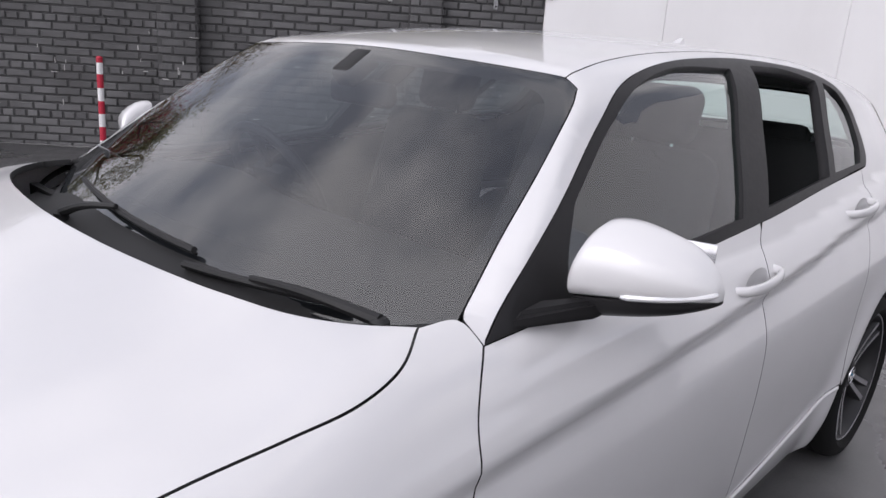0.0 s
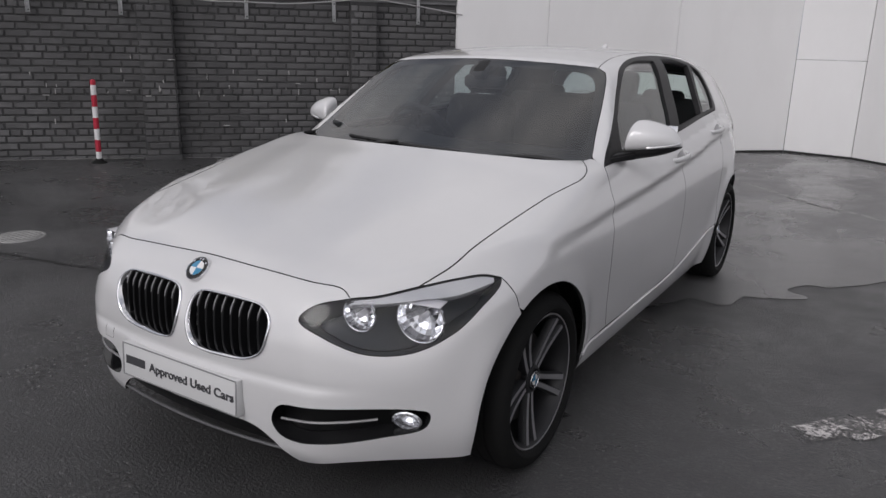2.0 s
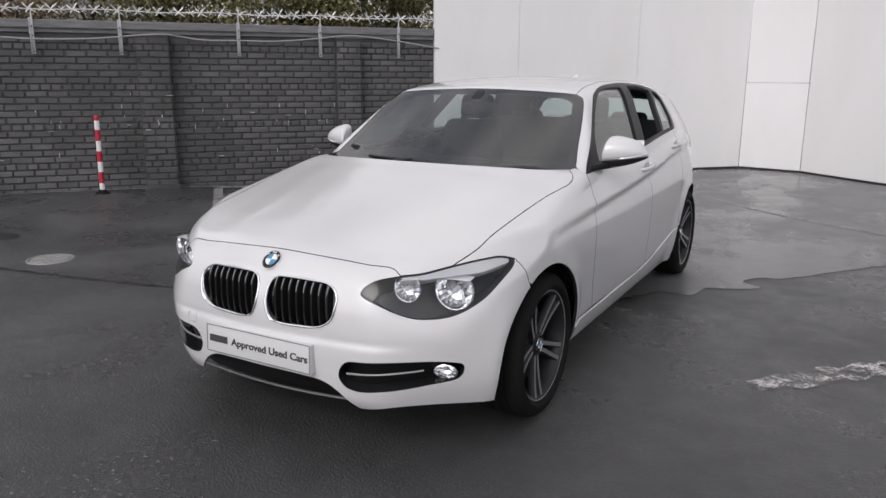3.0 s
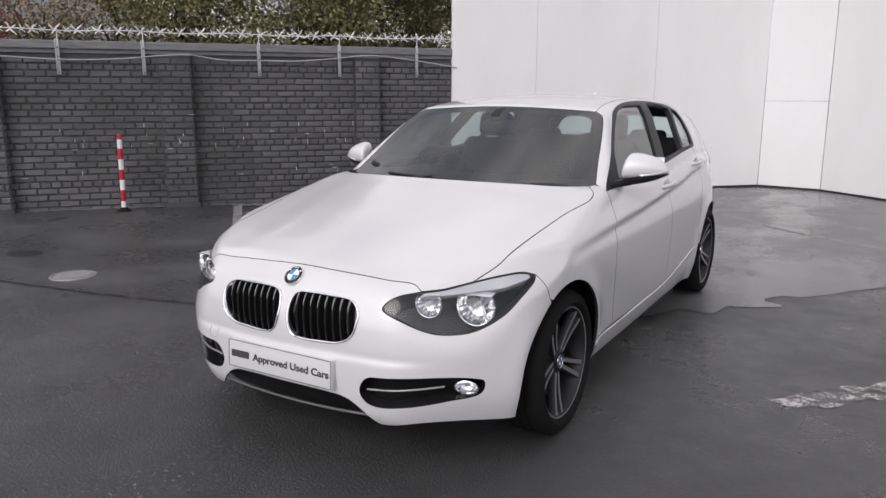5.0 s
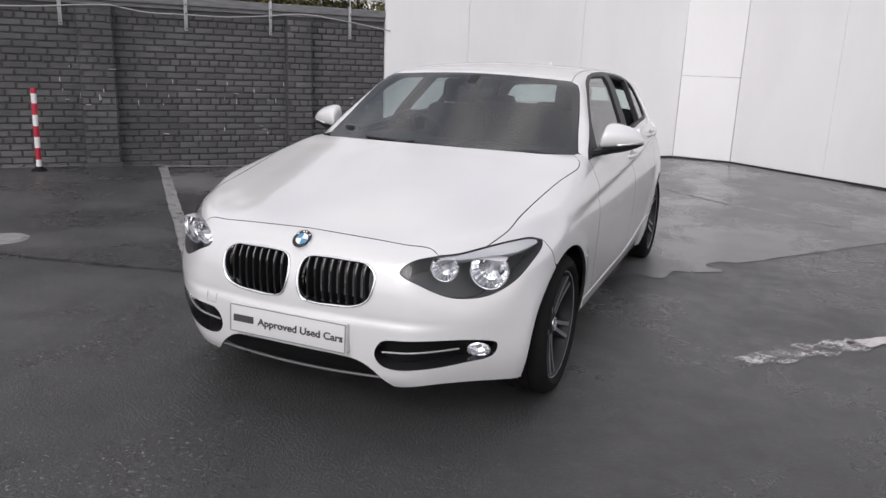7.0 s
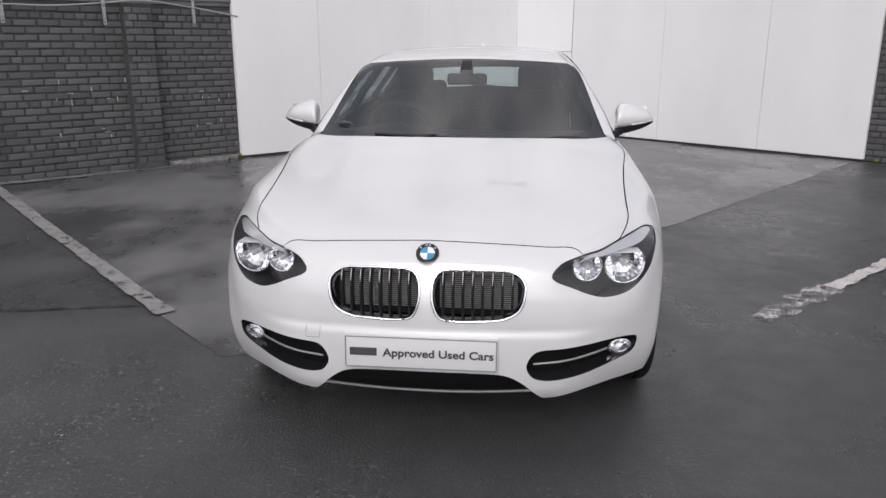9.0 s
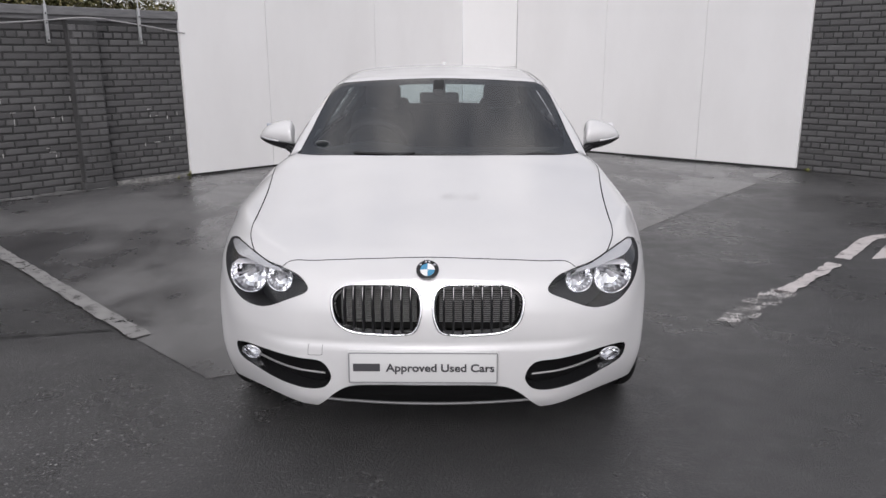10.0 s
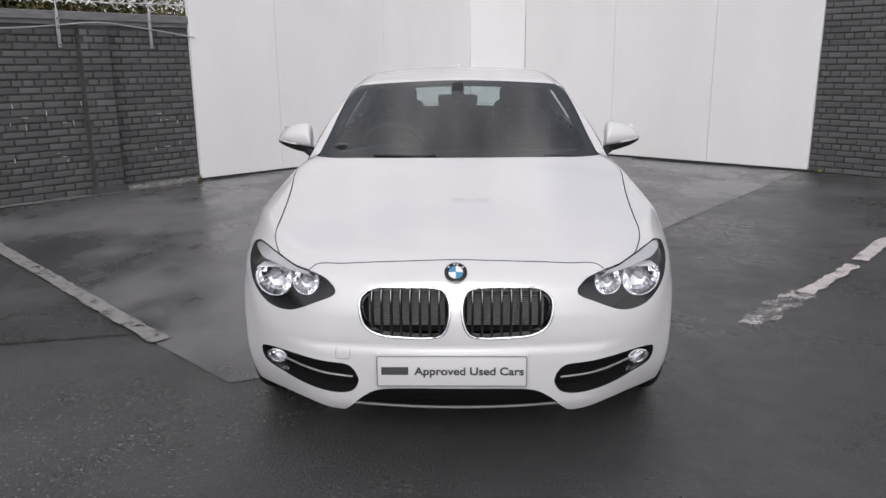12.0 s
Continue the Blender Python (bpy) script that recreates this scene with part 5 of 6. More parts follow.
part("rim", tube([(0.18 * math.cos(t), 0.18 * math.sin(t), 0) for t in np.linspace(0, 2 * math.pi, 40, endpoint=False)], 0.016, 10, closed=True), PLASTIC, sw)
part("boss", box(0.15, 0.12, 0.05, bevel=0.02), PLASTIC, sw)
for a in (0, 180, 270):
    part("spoke", box(0.12, 0.03, 0.02, (0.11, 0, 0), 0.006, None), PLASTIC, sw).matrix_basis = pose(0, 0, 0, 0, 0, a)


def seat(x, y, lean=-14):
    s = new("front_seat")
    s.parent = CAR
    s["label"] = "dark cloth seat with a headrest"
    s.matrix_basis = pose(x, y, 0.32)
    part("cushion", box(0.50, 0.52, 0.17, (0, 0, 0.16), 0.06, segments=4), FABRIC, s)
    back = box(0.50, 0.15, 0.64, (0, 0, 0.32), 0.06, segments=4)
    for v in back.verts:
        v.co.x *= 1.0 - 0.22 * max(0, (v.co.z - 0.3) / 0.34)
    part("backrest", back, FABRIC, s).matrix_basis = pose(0, 0.24, 0.17, lean)
    part("headrest", box(0.23, 0.09, 0.16, (0, 0.01, 0.73), 0.04, segments=4), FABRIC, s).matrix_basis = pose(0, 0.24, 0.17, lean)
    for sx in (-0.06, 0.06):
        part("post", tube([(sx, 0.01, 0.6), (sx, 0.01, 0.68)], 0.006, 8), CHROME, s).matrix_basis = pose(0, 0.24, 0.17, lean)


seat(-0.385, 1.36)
seat(0.385, 1.40)
bench = new("rear_bench")
bench.parent = CAR
bench["label"] = "dark cloth rear bench with three headrests"
part("cushion", box(1.30, 0.50, 0.18, (0, 2.24, 0.50), 0.06, segments=3), FABRIC, bench)
part("backrest", box(1.30, 0.16, 0.60, (0, 0, 0.30), 0.06, segments=3), FABRIC, bench).matrix_basis = pose(0, 2.46, 0.52, -18)
for x, w in ((-0.40, 0.26), (0, 0.20), (0.40, 0.26)):
    part("headrest", box(w, 0.09, 0.12, (x, 0, 0.595 if x else 0.56), 0.04, segments=3), FABRIC, bench).matrix_basis = pose(0, 2.46, 0.52, -18)
part("parcel_shelf", box(1.20, 0.52, 0.02, (0, 2.94, 0.985), 0.005), FABRIC, CAR)
im = new("interior_mirror")
im.parent = CAR
im["label"] = "black rear-view mirror under the windscreen top"
part("housing", box(0.22, 0.04, 0.062, (0.0, 1.075, 1.218), 0.018, segments=3), PLASTIC, im)
part("stalk", box(0.07, 0.10, 0.05, (0, 1.05, 1.275), 0.015, Matrix.Rotation(radians(34), 4, "X"), segments=3), PLASTIC, im)
disc = part("windscreen_disc", lathe([(0.038, 0.0), (0.038, 0.002), (0.0005, 0.002)], 24, "Y"), material("paper_disc", (0.30, 0.31, 0.32), 0.6), windscreen, "small round paper disc inside the glass")
disc.matrix_basis = pose(-0.60, 0.716, 1.002, 236)

# ---- yard: paint, covers, post, wire, trees ----
def worn_paint(name, colour, keep, chip=42):
    """Road paint, worn through to the asphalt in flakes; keep: how much is left."""
    m = material(name, colour, 0.45)
    t = m.node_tree
    out = [n for n in t.nodes if n.type == "OUTPUT_MATERIAL"][0]
    mix = t.nodes.new("ShaderNodeMixShader")
    clear = t.nodes.new("ShaderNodeBsdfTransparent")
    holes = mixed(m, 0.35, noise_of(m, chip, 7, 0.75), noise_of(m, 9, 3, 0.5))
    hard = ramp(m, holes, [(0.47 - keep, 0.0), (0.52 - keep, 1.0)])
    link(m, ramp(m, noise_of(m, 9, 5), [(0.3, tuple(c * 0.72 for c in colour)), (0.7, colour)]), shader(m).inputs["Base Color"])
    t.links.new(hard, mix.inputs[0])
    t.links.new(clear.outputs[0], mix.inputs[1])
    t.links.new(shader(m).outputs[0], mix.inputs[2])
    t.links.new(mix.outputs[0], out.inputs["Surface"])
    return m


def ribbon(name, pts, width, mat, label, z=0.0065, rag=0.012, seed=1):
    """A painted line on the ground with ragged edges."""
    rnd = random.Random(seed)
    line = spline([(x, y) for x, y in pts], 0.06)
    d = np.gradient(line, axis=0)
    d /= np.linalg.norm(d, axis=1, keepdims=True)
    n = np.stack([-d[:, 1], d[:, 0]], -1)
    verts, faces = [], []
    for p, q in zip(line, n):
        for s in (-1, 1):
            e = p + s * q * (width / 2 + rnd.uniform(-rag, rag))
            verts.append((e[0], e[1], float(ground_z(e[0], e[1])) + z))
    faces = [(2 * i, 2 * i + 1, 2 * i + 3, 2 * i + 2) for i in range(len(line) - 1)]
    ob = part(name, (verts, [], faces), mat)
    return tagged(ob, label, "road marking", "bay markings")


PAINT_L = worn_paint("bay_paint", (0.31, 0.305, 0.30), 0.065)
PAINT_R = worn_paint("bay_paint_bright", (0.66, 0.615, 0.605), 0.085)
PAINT_W = worn_paint("bay_paint_flaking", (0.60, 0.575, 0.565), -0.02, 75)
PAINT_G = worn_paint("bay_paint_pale", (0.29, 0.285, 0.28), 0.04)
PAINT_F = worn_paint("bay_paint_ghost", (0.22, 0.217, 0.215), 0.06)
ribbon("bay_line", [(-5.05, 3.88), (-1.57, 0.50)], 0.105, PAINT_L, "worn white bay line painted on wet asphalt", z=0.012, seed=2, rag=0.007)
ribbon("bay_line", [(-5.10, 3.90), (-4.62, 4.48), (-3.75, 5.52)], 0.17, PAINT_F, "faded bay line along the foot of the wall", z=0.010, seed=3)
silt = ribbon("silt", [(along(w, 0.07).x, along(w, 0.07).y) for w in (5.35, 3.0, 1.4)], 0.07, PAINT_G, "thin pale silt along the foot of the wall", z=0.010, rag=0.03, seed=12)
silt["category"], silt["group"] = "silt", ""
ribbon("bay_line", [(1.59, 0.76), (2.16, 1.36)], 0.150, PAINT_W, "flaking white end of a bay line", rag=0.03, seed=4)
ribbon("bay_line", [(2.12, 1.30), (2.80, 2.01)], 0.090, PAINT_R, "bright white bay line, chipped at its edges", rag=0.012, seed=5)
ribbon("bay_line", [(2.91, 2.14), (3.16, 2.44), (3.36, 2.69), (3.52, 2.83), (3.80, 2.90), (4.4, 2.93)], 0.105, PAINT_R, "bright white bay line that bends aside", seed=6, rag=0.007)
arrow = [(3.126, 2.144), (3.30, 2.17), (3.72, 2.21), (3.60, 2.74)]
mark = part("painted_arrow", ([(x, y, z) for z in (0.004, 0.0065) for x, y in arrow], [], [(4, 5, 6, 7)] + [(i, (i + 1) % 4, 4 + (i + 1) % 4, 4 + i) for i in range(4)]), PAINT_R, smooth=False)
tagged(mark, "white painted arrow point beside the bay line", "road marking", "bay markings")
ribbon("bay_line", [(0.25, 6.5), (1.05, 5.70), (1.50, 5.38), (2.3, 4.85)], 0.07, PAINT_G, "ghost of an old bay line on the asphalt", seed=7)
TAR = material("tar_seam", (0.024, 0.0235, 0.024), 0.45)
crack = ribbon("tar_seam", [(-4.4, 0.12), (-2.6, 0.42), (-1.75, 0.62)], 0.018, TAR, "dark tar seam across the asphalt", seed=8, rag=0.008)
tagged(crack, "", "tar seam")
crack["group"] = "ground repairs"
patch = part("tar_patch", lathe([(0.17, 0.0), (0.16, 0.003), (0.0005, 0.003)], 28, "Z"), TAR)
patch.matrix_basis = pose(-4.54, 0.86, float(ground_z(-4.54, 0.86)) + 0.001) @ Matrix.Diagonal((1.0, 0.8, 1, 1))
tagged(patch, "round dark tar patch in the asphalt", "tar patch", "ground repairs")

# smoother, damper paving of the parking bays, up to the wall and the hoarding
SMOOTH = material("damp_smooth_paving", (0.10, 0.10, 0.10), 0.3)
damp = noise_of(SMOOTH, 0.75, 7, 0.58, "Object", (1.0, 0.6, 1.0))
fine = noise_of(SMOOTH, 3.2, 6, 0.6)
grit = noise_of(SMOOTH, 190, 3)
tone = mixed(SMOOTH, 0.38, ramp(SMOOTH, damp, [(0.42, (0.034, 0.033, 0.035)), (0.50, (0.086, 0.084, 0.085)), (0.59, (0.190, 0.187, 0.187))]), ramp(SMOOTH, fine, [(0.32, (0.045, 0.044, 0.045)), (0.68, (0.16, 0.157, 0.158))]))
link(SMOOTH, mixed(SMOOTH, ramp(SMOOTH, grit, [(0.5, 0), (0.8, 0.35)]), tone, (0.05, 0.049, 0.05)), shader(SMOOTH).inputs["Base Color"])
link(SMOOTH, mixed(SMOOTH, 0.3, ramp(SMOOTH, damp, [(0.44, 0.10), (0.55, 0.50)]), ramp(SMOOTH, fine, [(0.3, 0.12), (0.7, 0.5)])), shader(SMOOTH).inputs["Roughness"])
shader(SMOOTH).inputs["Specular IOR Level"].default_value = 0.7
bumped(SMOOTH, grit, 0.22, 0.003)


def paving(rim, step=0.3):
    """A level sheet on the ground inside an outline."""
    from mathutils.geometry import delaunay_2d_cdt
    rim = np.array(rim)
    lo, hi = rim.min(0), rim.max(0)
    gx, gy = np.meshgrid(np.arange(lo[0], hi[0], step), np.arange(lo[1], hi[1], step))
    g = np.stack([gx.ravel(), gy.ravel()], -1)
    g = g[inside(g, [inset(rim, 0.05)])]
    k = len(rim)
    v2, _, tris, *_ = delaunay_2d_cdt([Vector(p) for p in np.vstack([rim, g])], [(i, (i + 1) % k) for i in range(k)], [], 1, 1e-6)
    return [(v.x, v.y, float(ground_z(v.x, v.y)) + 0.003) for v in v2], [], [tuple(t) for t in tris]


foot_near, foot_far = along(3.0, 0.02), along(0.0, 0.02)
rnd = random.Random(31)
ragged = [(0.6 + 1.12 * u + rnd.uniform(-0.16, 0.16) * math.sin(math.pi * u), 1.7 + 1.46 * u + rnd.uniform(-0.12, 0.12) * math.sin(math.pi * u)) for u in np.linspace(0, 1, 16)]
bay = part("pavement", paving([(-5.05, 3.83), (-1.57, 0.46), (-1.05, -0.02), (-0.6, 0.18), *(tuple(p) for p in spline(ragged, 0.06)), (4.44, 6.66), (1.06, 9.46), (0.17, 9.62), (foot_far.x, foot_far.y), (foot_near.x, foot_near.y)]), SMOOTH)
tagged(bay, "smoother damp grey paving of the parking bays", "paving", kind="structure")

cover = new("manhole_cover")
cover.matrix_basis = pose(-3.47, 0.62, float(ground_z(-3.47, 0.62))) @ Matrix.Diagonal((0.84, 0.84, 1, 1))
tagged(cover, "round pale grey manhole cover set in wet asphalt", "manhole cover")
LID = material("pale_iron", (0.27, 0.267, 0.262), 0.5, metal=0.1)
bumped(LID, noise_of(LID, 60), 0.4, 0.004)
part("lid", lathe([(0.0005, 0.008), (0.165, 0.008), (0.17, 0.004), (0.172, 0.0)], 40, "Z"), LID, cover)
part("frame", lathe([(0.176, 0.0), (0.178, 0.007), (0.200, 0.007), (0.206, 0.0)], 40, "Z"), LID, cover)
for k in range(-3, 4):
    part("rib", box(2 * math.sqrt(0.15 ** 2 - (0.042 * k) ** 2), 0.012, 0.005, (0, 0.042 * k, 0.010), 0.002), LID, cover)

# red and white post
post = new("marker_post")
pb = along(4.23, 0.30)
pz = float(ground_z(pb.x, pb.y))
post.matrix_basis = pose(pb.x, pb.y, pz, 0, 1.2, 0)
tagged(post, "slim red and white banded marker post on a black foot", "post")
part("foot", lathe([(0.0005, 0.05), (0.035, 0.05), (0.045, 0.03), (0.075, 0.012), (0.085, 0.0), (0.0005, 0.0)], 28, "Z"), RUBBER, post, "black rubber foot")
zs = [0.05, 0.125, 0.255, 0.375, 0.495, 0.615, 0.74, 0.845, 0.905]
for i, (a, b) in enumerate(zip(zs, zs[1:])):
    prof = [(0.0285, a), (0.0285, b)] if i < 7 else [(0.0285, a), (0.0285, b - 0.015), (0.02, b - 0.003), (0.0005, b)]
    part("band", lathe(prof, 24, "Z"), RED_PAINT if i % 2 else WHITE_PAINT, post, "red band" if i % 2 else "white band")

# brackets, cable and barbed strand on the wall
def wall_pose(w, out, z):
    c = along(w, out, z)
    return Matrix(((-WD.x, -WN.x, 0, c.x), (-WD.y, -WN.y, 0, c.y), (0, 0, 1, c.z), (0, 0, 0, 1)))


def bracket(w):
    b = new("wall_bracket")
    b.matrix_basis = wall_pose(w, 0.062, 1.615)
    tagged(b, "galvanised steel strap bolted to the wall top", "bracket", "straps along the wall")
    part("strap", box(0.040, 0.006, 0.395, (0, 0, 0.1975), 0.002), GALV, b)
    part("flange", box(0.006, 0.03, 0.395, (-0.017, -0.015, 0.1975), 0.002), GALV, b)
    for z in (0.025, 0.20, 0.30):
        part("bolt", lathe([(0.008, 0.0), (0.008, -0.006), (0.0005, -0.007)], 10, "Y"), ALLOY_DARK, b).matrix_basis = pose(0.004, -0.002, z)
    part("upright", tube([(0.006, 0.004, 0.385), (0.012, 0.02, 0.525)], 0.007, 8), GALV, b)
    return b


first = bracket(0.54)
for w in (1.57, 2.57, 3.90, 4.81, 6.2, 7.4):
    copy_thing(first, wall_pose(w, 0.062, 1.615))

cable_pts = [(-0.02, 1.745), (0.08, 1.76), (0.57, 1.83), (1.0, 1.872), (1.24, 1.878), (1.61, 1.84), (2.1, 1.80), (2.57, 1.80), (3.0, 1.80), (3.38, 1.85), (3.64, 1.84), (3.89, 1.82), (4.27, 1.79), (4.81, 1.78), (5.43, 1.81), (6.2, 1.82), (8.0, 1.80)]
cable = part("wall_cable", tube([tuple(along(w, 0.075 if not (0.95 < w < 1.45 or 3.3 < w < 3.85) else 0.165, z)) for w, z in spline(cable_pts, 0.10)], 0.0075, 8), material("grey_cable", (0.36, 0.35, 0.355), 0.5))
tagged(cable, "thin grey cable slung along the brick wall", "cable")

razor = new("barbed_strand")
tagged(razor, "galvanised barbed strand with spiked clusters above the wall", "barbed wire")
BARB = material("barb_steel", (0.66, 0.66, 0.65), 0.45, metal=0.2)
strand = [tuple(along(w, -0.03 + 0.01 * math.sin(9 * w), 2.115 + 0.008 * math.sin(5 * w))) for w in np.arange(-0.02, 8.0, 0.08)]
part("strand", tube(strand, 0.007, 6), BARB, razor)
bb = bmesh.new()
rnd = random.Random(5)
for k in range(9):
    a = math.pi / 4 + math.pi / 2 * k + rnd.uniform(-0.25, 0.25)
    d = Vector((math.cos(a), rnd.uniform(-0.45, 0.45), math.sin(a) * 1.25)).normalized()
    s = d.cross(Vector((0.2, 0.95, 0.2))).normalized()
    L = rnd.uniform(0.05, 0.085) * (0.55 if k > 5 else 1.0)
    v = [bb.verts.new(c) for c in (-s * 0.005, s * 0.005, d * L * 0.75 + s * 0.0055, d * L, d * L * 0.75 - s * 0.0055)]
    bb.faces.new(v)
    t = d.cross(s) * 0.003
    bb.faces.new([bb.verts.new(c.co + t) for c in v][::-1])
barb0 = part("barb", bb, BARB, razor, smooth=False)
ws = np.arange(0.12, 7.9, 0.115)
barb0.matrix_basis = Matrix.Translation(along(0.03, -0.03, 2.115))
for i, w in enumerate(ws):
    o = new("barb", barb0.data)
    o.parent = razor
    k = 1.15 if i % 2 else 0.72
    o.matrix_basis = Matrix.Translation(along(w + rnd.uniform(-0.02, 0.02), -0.03, 2.115)) @ Euler((0.3 * rnd.uniform(-1, 1), 0.3 * rnd.uniform(-1, 1), math.atan2(WD.y, WD.x) + 0.5 * rnd.uniform(-1, 1))).to_matrix().to_4x4() @ Matrix.Diagonal((k, k, k, 1))

# trees and bushes behind the wall
def leaf_material(name, a, b, c):
    m = material(name, b, 0.6)
    g = m.node_tree.nodes.new("ShaderNodeNewGeometry")
    link(m, ramp(m, g.outputs["Random Per Island"], [(0.0, a), (0.6, b), (1.0, c)]), shader(m).inputs["Base Color"])
    return m


LEAF = leaf_material("dark_leaves", (0.085, 0.088, 0.034), (0.185, 0.175, 0.072), (0.32, 0.27, 0.14))
LEAF_RED = leaf_material("red_leaves", (0.12, 0.010, 0.015), (0.26, 0.015, 0.03), (0.36, 0.04, 0.05))
LEAF_OLIVE = leaf_material("olive_leaves", (0.10, 0.085, 0.040), (0.20, 0.155, 0.075), (0.30, 0.22, 0.125))
BARK = material("bark", (0.09, 0.075, 0.06), 0.9)
bumped(BARK, noise_of(BARK, 30, 5), 0.7, 0.02)


def tree(w, back, height, spread, base, count, mat, label, seed, size=0.07):
    rnd = random.Random(seed)
    t = new("tree")
    p = along(w, -back)
    t.matrix_basis = pose(p.x, p.y, 0, 0, 0, seed * 40)
    tagged(t, label, "tree", "trees behind the wall")
    trunk = bmesh.new()
    tube([(0, 0, -0.1), (0.04, 0.02, height * 0.3), (-0.03, 0.05, height * 0.6), (0.05, 0, height * 0.9)], [0.10, 0.08, 0.05, 0.015], 8, trunk)
    tips = []
    for k in range(26):
        z = rnd.uniform(base * 0.8, height * 0.85)
        a = rnd.uniform(0, 6.283)
        r = spread * rnd.uniform(0.5, 1.0) * (1 - 0.45 * abs((z - height * 0.55) / height))
        end = Vector((r * math.cos(a), r * math.sin(a), z + rnd.uniform(0.1, 0.7)))
        mid = end * 0.5 + Vector((0, 0, z * 0.5 + rnd.uniform(-0.1, 0.15)))
        tube([(0, 0, z * 0.92), tuple(mid), tuple(end)], [0.03, 0.018, 0.005], 5, trunk)
        tips += [end, mid, (mid + end) / 2, end * 0.8 + Vector((0, 0, z * 0.2))]
    part("trunk", trunk, BARK, t)
    rng = np.random.default_rng(seed)
    clumps = np.array([tuple(q) for q in tips]).repeat(3, 0)
    clumps += rng.normal(0, 1, clumps.shape) * (0.18, 0.18, 0.16)
    at = clumps[rng.integers(0, len(clumps), count)] + rng.normal(0, 1, (count, 3)) * (0.17, 0.17, 0.14)
    # keep leaves behind the wall and the hoarding
    turn = np.array(t.matrix_basis.to_3x3())
    on = at @ turn.T + np.array(t.matrix_basis.translation)
    behind_wall = (on[:, :2] - np.array(WA)) @ np.array(WN) < -0.30
    hd = np.array(H1) - np.array(H0)
    behind_hoarding = (on[:, :2] - np.array(H0)) @ np.array((-hd[1], hd[0])) / np.linalg.norm(hd) > 0.2
    at = at[behind_wall & behind_hoarding]
    n = len(at)
    a1 = rng.normal(0, 1, (n, 3))
    a1 /= np.linalg.norm(a1, axis=1, keepdims=True)
    a2 = np.cross(a1, rng.normal(0, 1, (n, 3)))
    a2 /= np.linalg.norm(a2, axis=1, keepdims=True)
    s = (size * rng.uniform(0.6, 1.3, n))[:, None]
    lift = np.cross(a1, a2) * s * 0.08
    verts = np.stack([at - a1 * s * 0.1, at + a1 * s * 0.35 + a2 * s * 0.28 + lift, at + a1 * s, at + a1 * s * 0.35 - a2 * s * 0.28 + lift], 1).reshape(-1, 3).tolist()
    faces = [(4 * i, 4 * i + 1, 4 * i + 2, 4 * i + 3) for i in range(n)]
    part("crown", (verts, [], faces), mat, t, smooth=False)


GREEN_TREE = "dense dark green tree behind the brick wall"
for i, (w, back, height, spread, base, n, mat, label, size) in enumerate((
        (0.5, 1.9, 4.6, 1.5, 1.2, 17000, LEAF, GREEN_TREE, 0.085), (1.5, 1.3, 3.6, 1.1, 1.0, 12000, LEAF, GREEN_TREE, 0.08), (2.4, 1.9, 5.2, 1.6, 1.2, 18000, LEAF, GREEN_TREE, 0.085),
        (3.4, 1.5, 4.4, 1.3, 1.0, 14000, LEAF, GREEN_TREE, 0.08), (4.3, 1.9, 4.6, 1.4, 1.2, 7500, LEAF_OLIVE, "olive green tree with thin leaves behind the wall", 0.07),
        (5.2, 1.4, 2.7, 1.0, 0.9, 6000, LEAF_OLIVE, "low olive shrub behind the brick wall", 0.06), (6.25, 1.6, 3.2, 0.85, 1.2, 6000, LEAF_RED, "shrub with deep red leaves behind the wall", 0.06),
        (7.6, 2.2, 4.4, 1.4, 1.2, 12000, LEAF, GREEN_TREE, 0.085), (-0.7, 3.0, 4.8, 1.6, 1.1, 18000, LEAF, GREEN_TREE, 0.09))):
    tree(w, back, height, spread, base, int(n * 1.9), mat, label, i + 1, size * 0.66)
tree(-1.42, 3.85, 8.2, 2.2, 3.5, 2600, LEAF_OLIVE, "tall nearly bare tree behind the hoarding", 21, 0.06)

# grey-roofed house far behind the wall
house = new("house")
hp = along(7.2, -11.0)
house.matrix_basis = Matrix.Translation(hp) @ Matrix.Rotation(math.atan2(WD.y, WD.x) + 0.25, 4, "Z")
tagged(house, "low house with a grey slate roof beyond the wall", "house")
ROOFM = material("grey_slate", (0.17, 0.17, 0.18), 0.6)
bumped(ROOFM, noise_of(ROOFM, 8, 5, 0.5, "Object", (1, 6, 6)), 0.5, 0.02)
part("wall", box(9.0, 5.0, 2.3, (0, 0, 1.15)), material("house_render", (0.35, 0.33, 0.31), 0.8), house, smooth=False)
rf = bmesh.new()
rv = [rf.verts.new(c) for c in ((-4.8, -2.8, 2.2), (4.8, -2.8, 2.2), (4.8, 2.8, 2.2), (-4.8, 2.8, 2.2), (-2.4, 0, 3.9), (4.8, 0, 3.9))]
for f4 in ((0, 1, 5, 4), (2, 3, 4, 5), (3, 0, 4), (1, 2, 5), (3, 2, 1, 0)):
    rf.faces.new([rv[i] for i in f4])
part("roof", rf, ROOFM, house, "grey slate hipped roof", smooth=False)

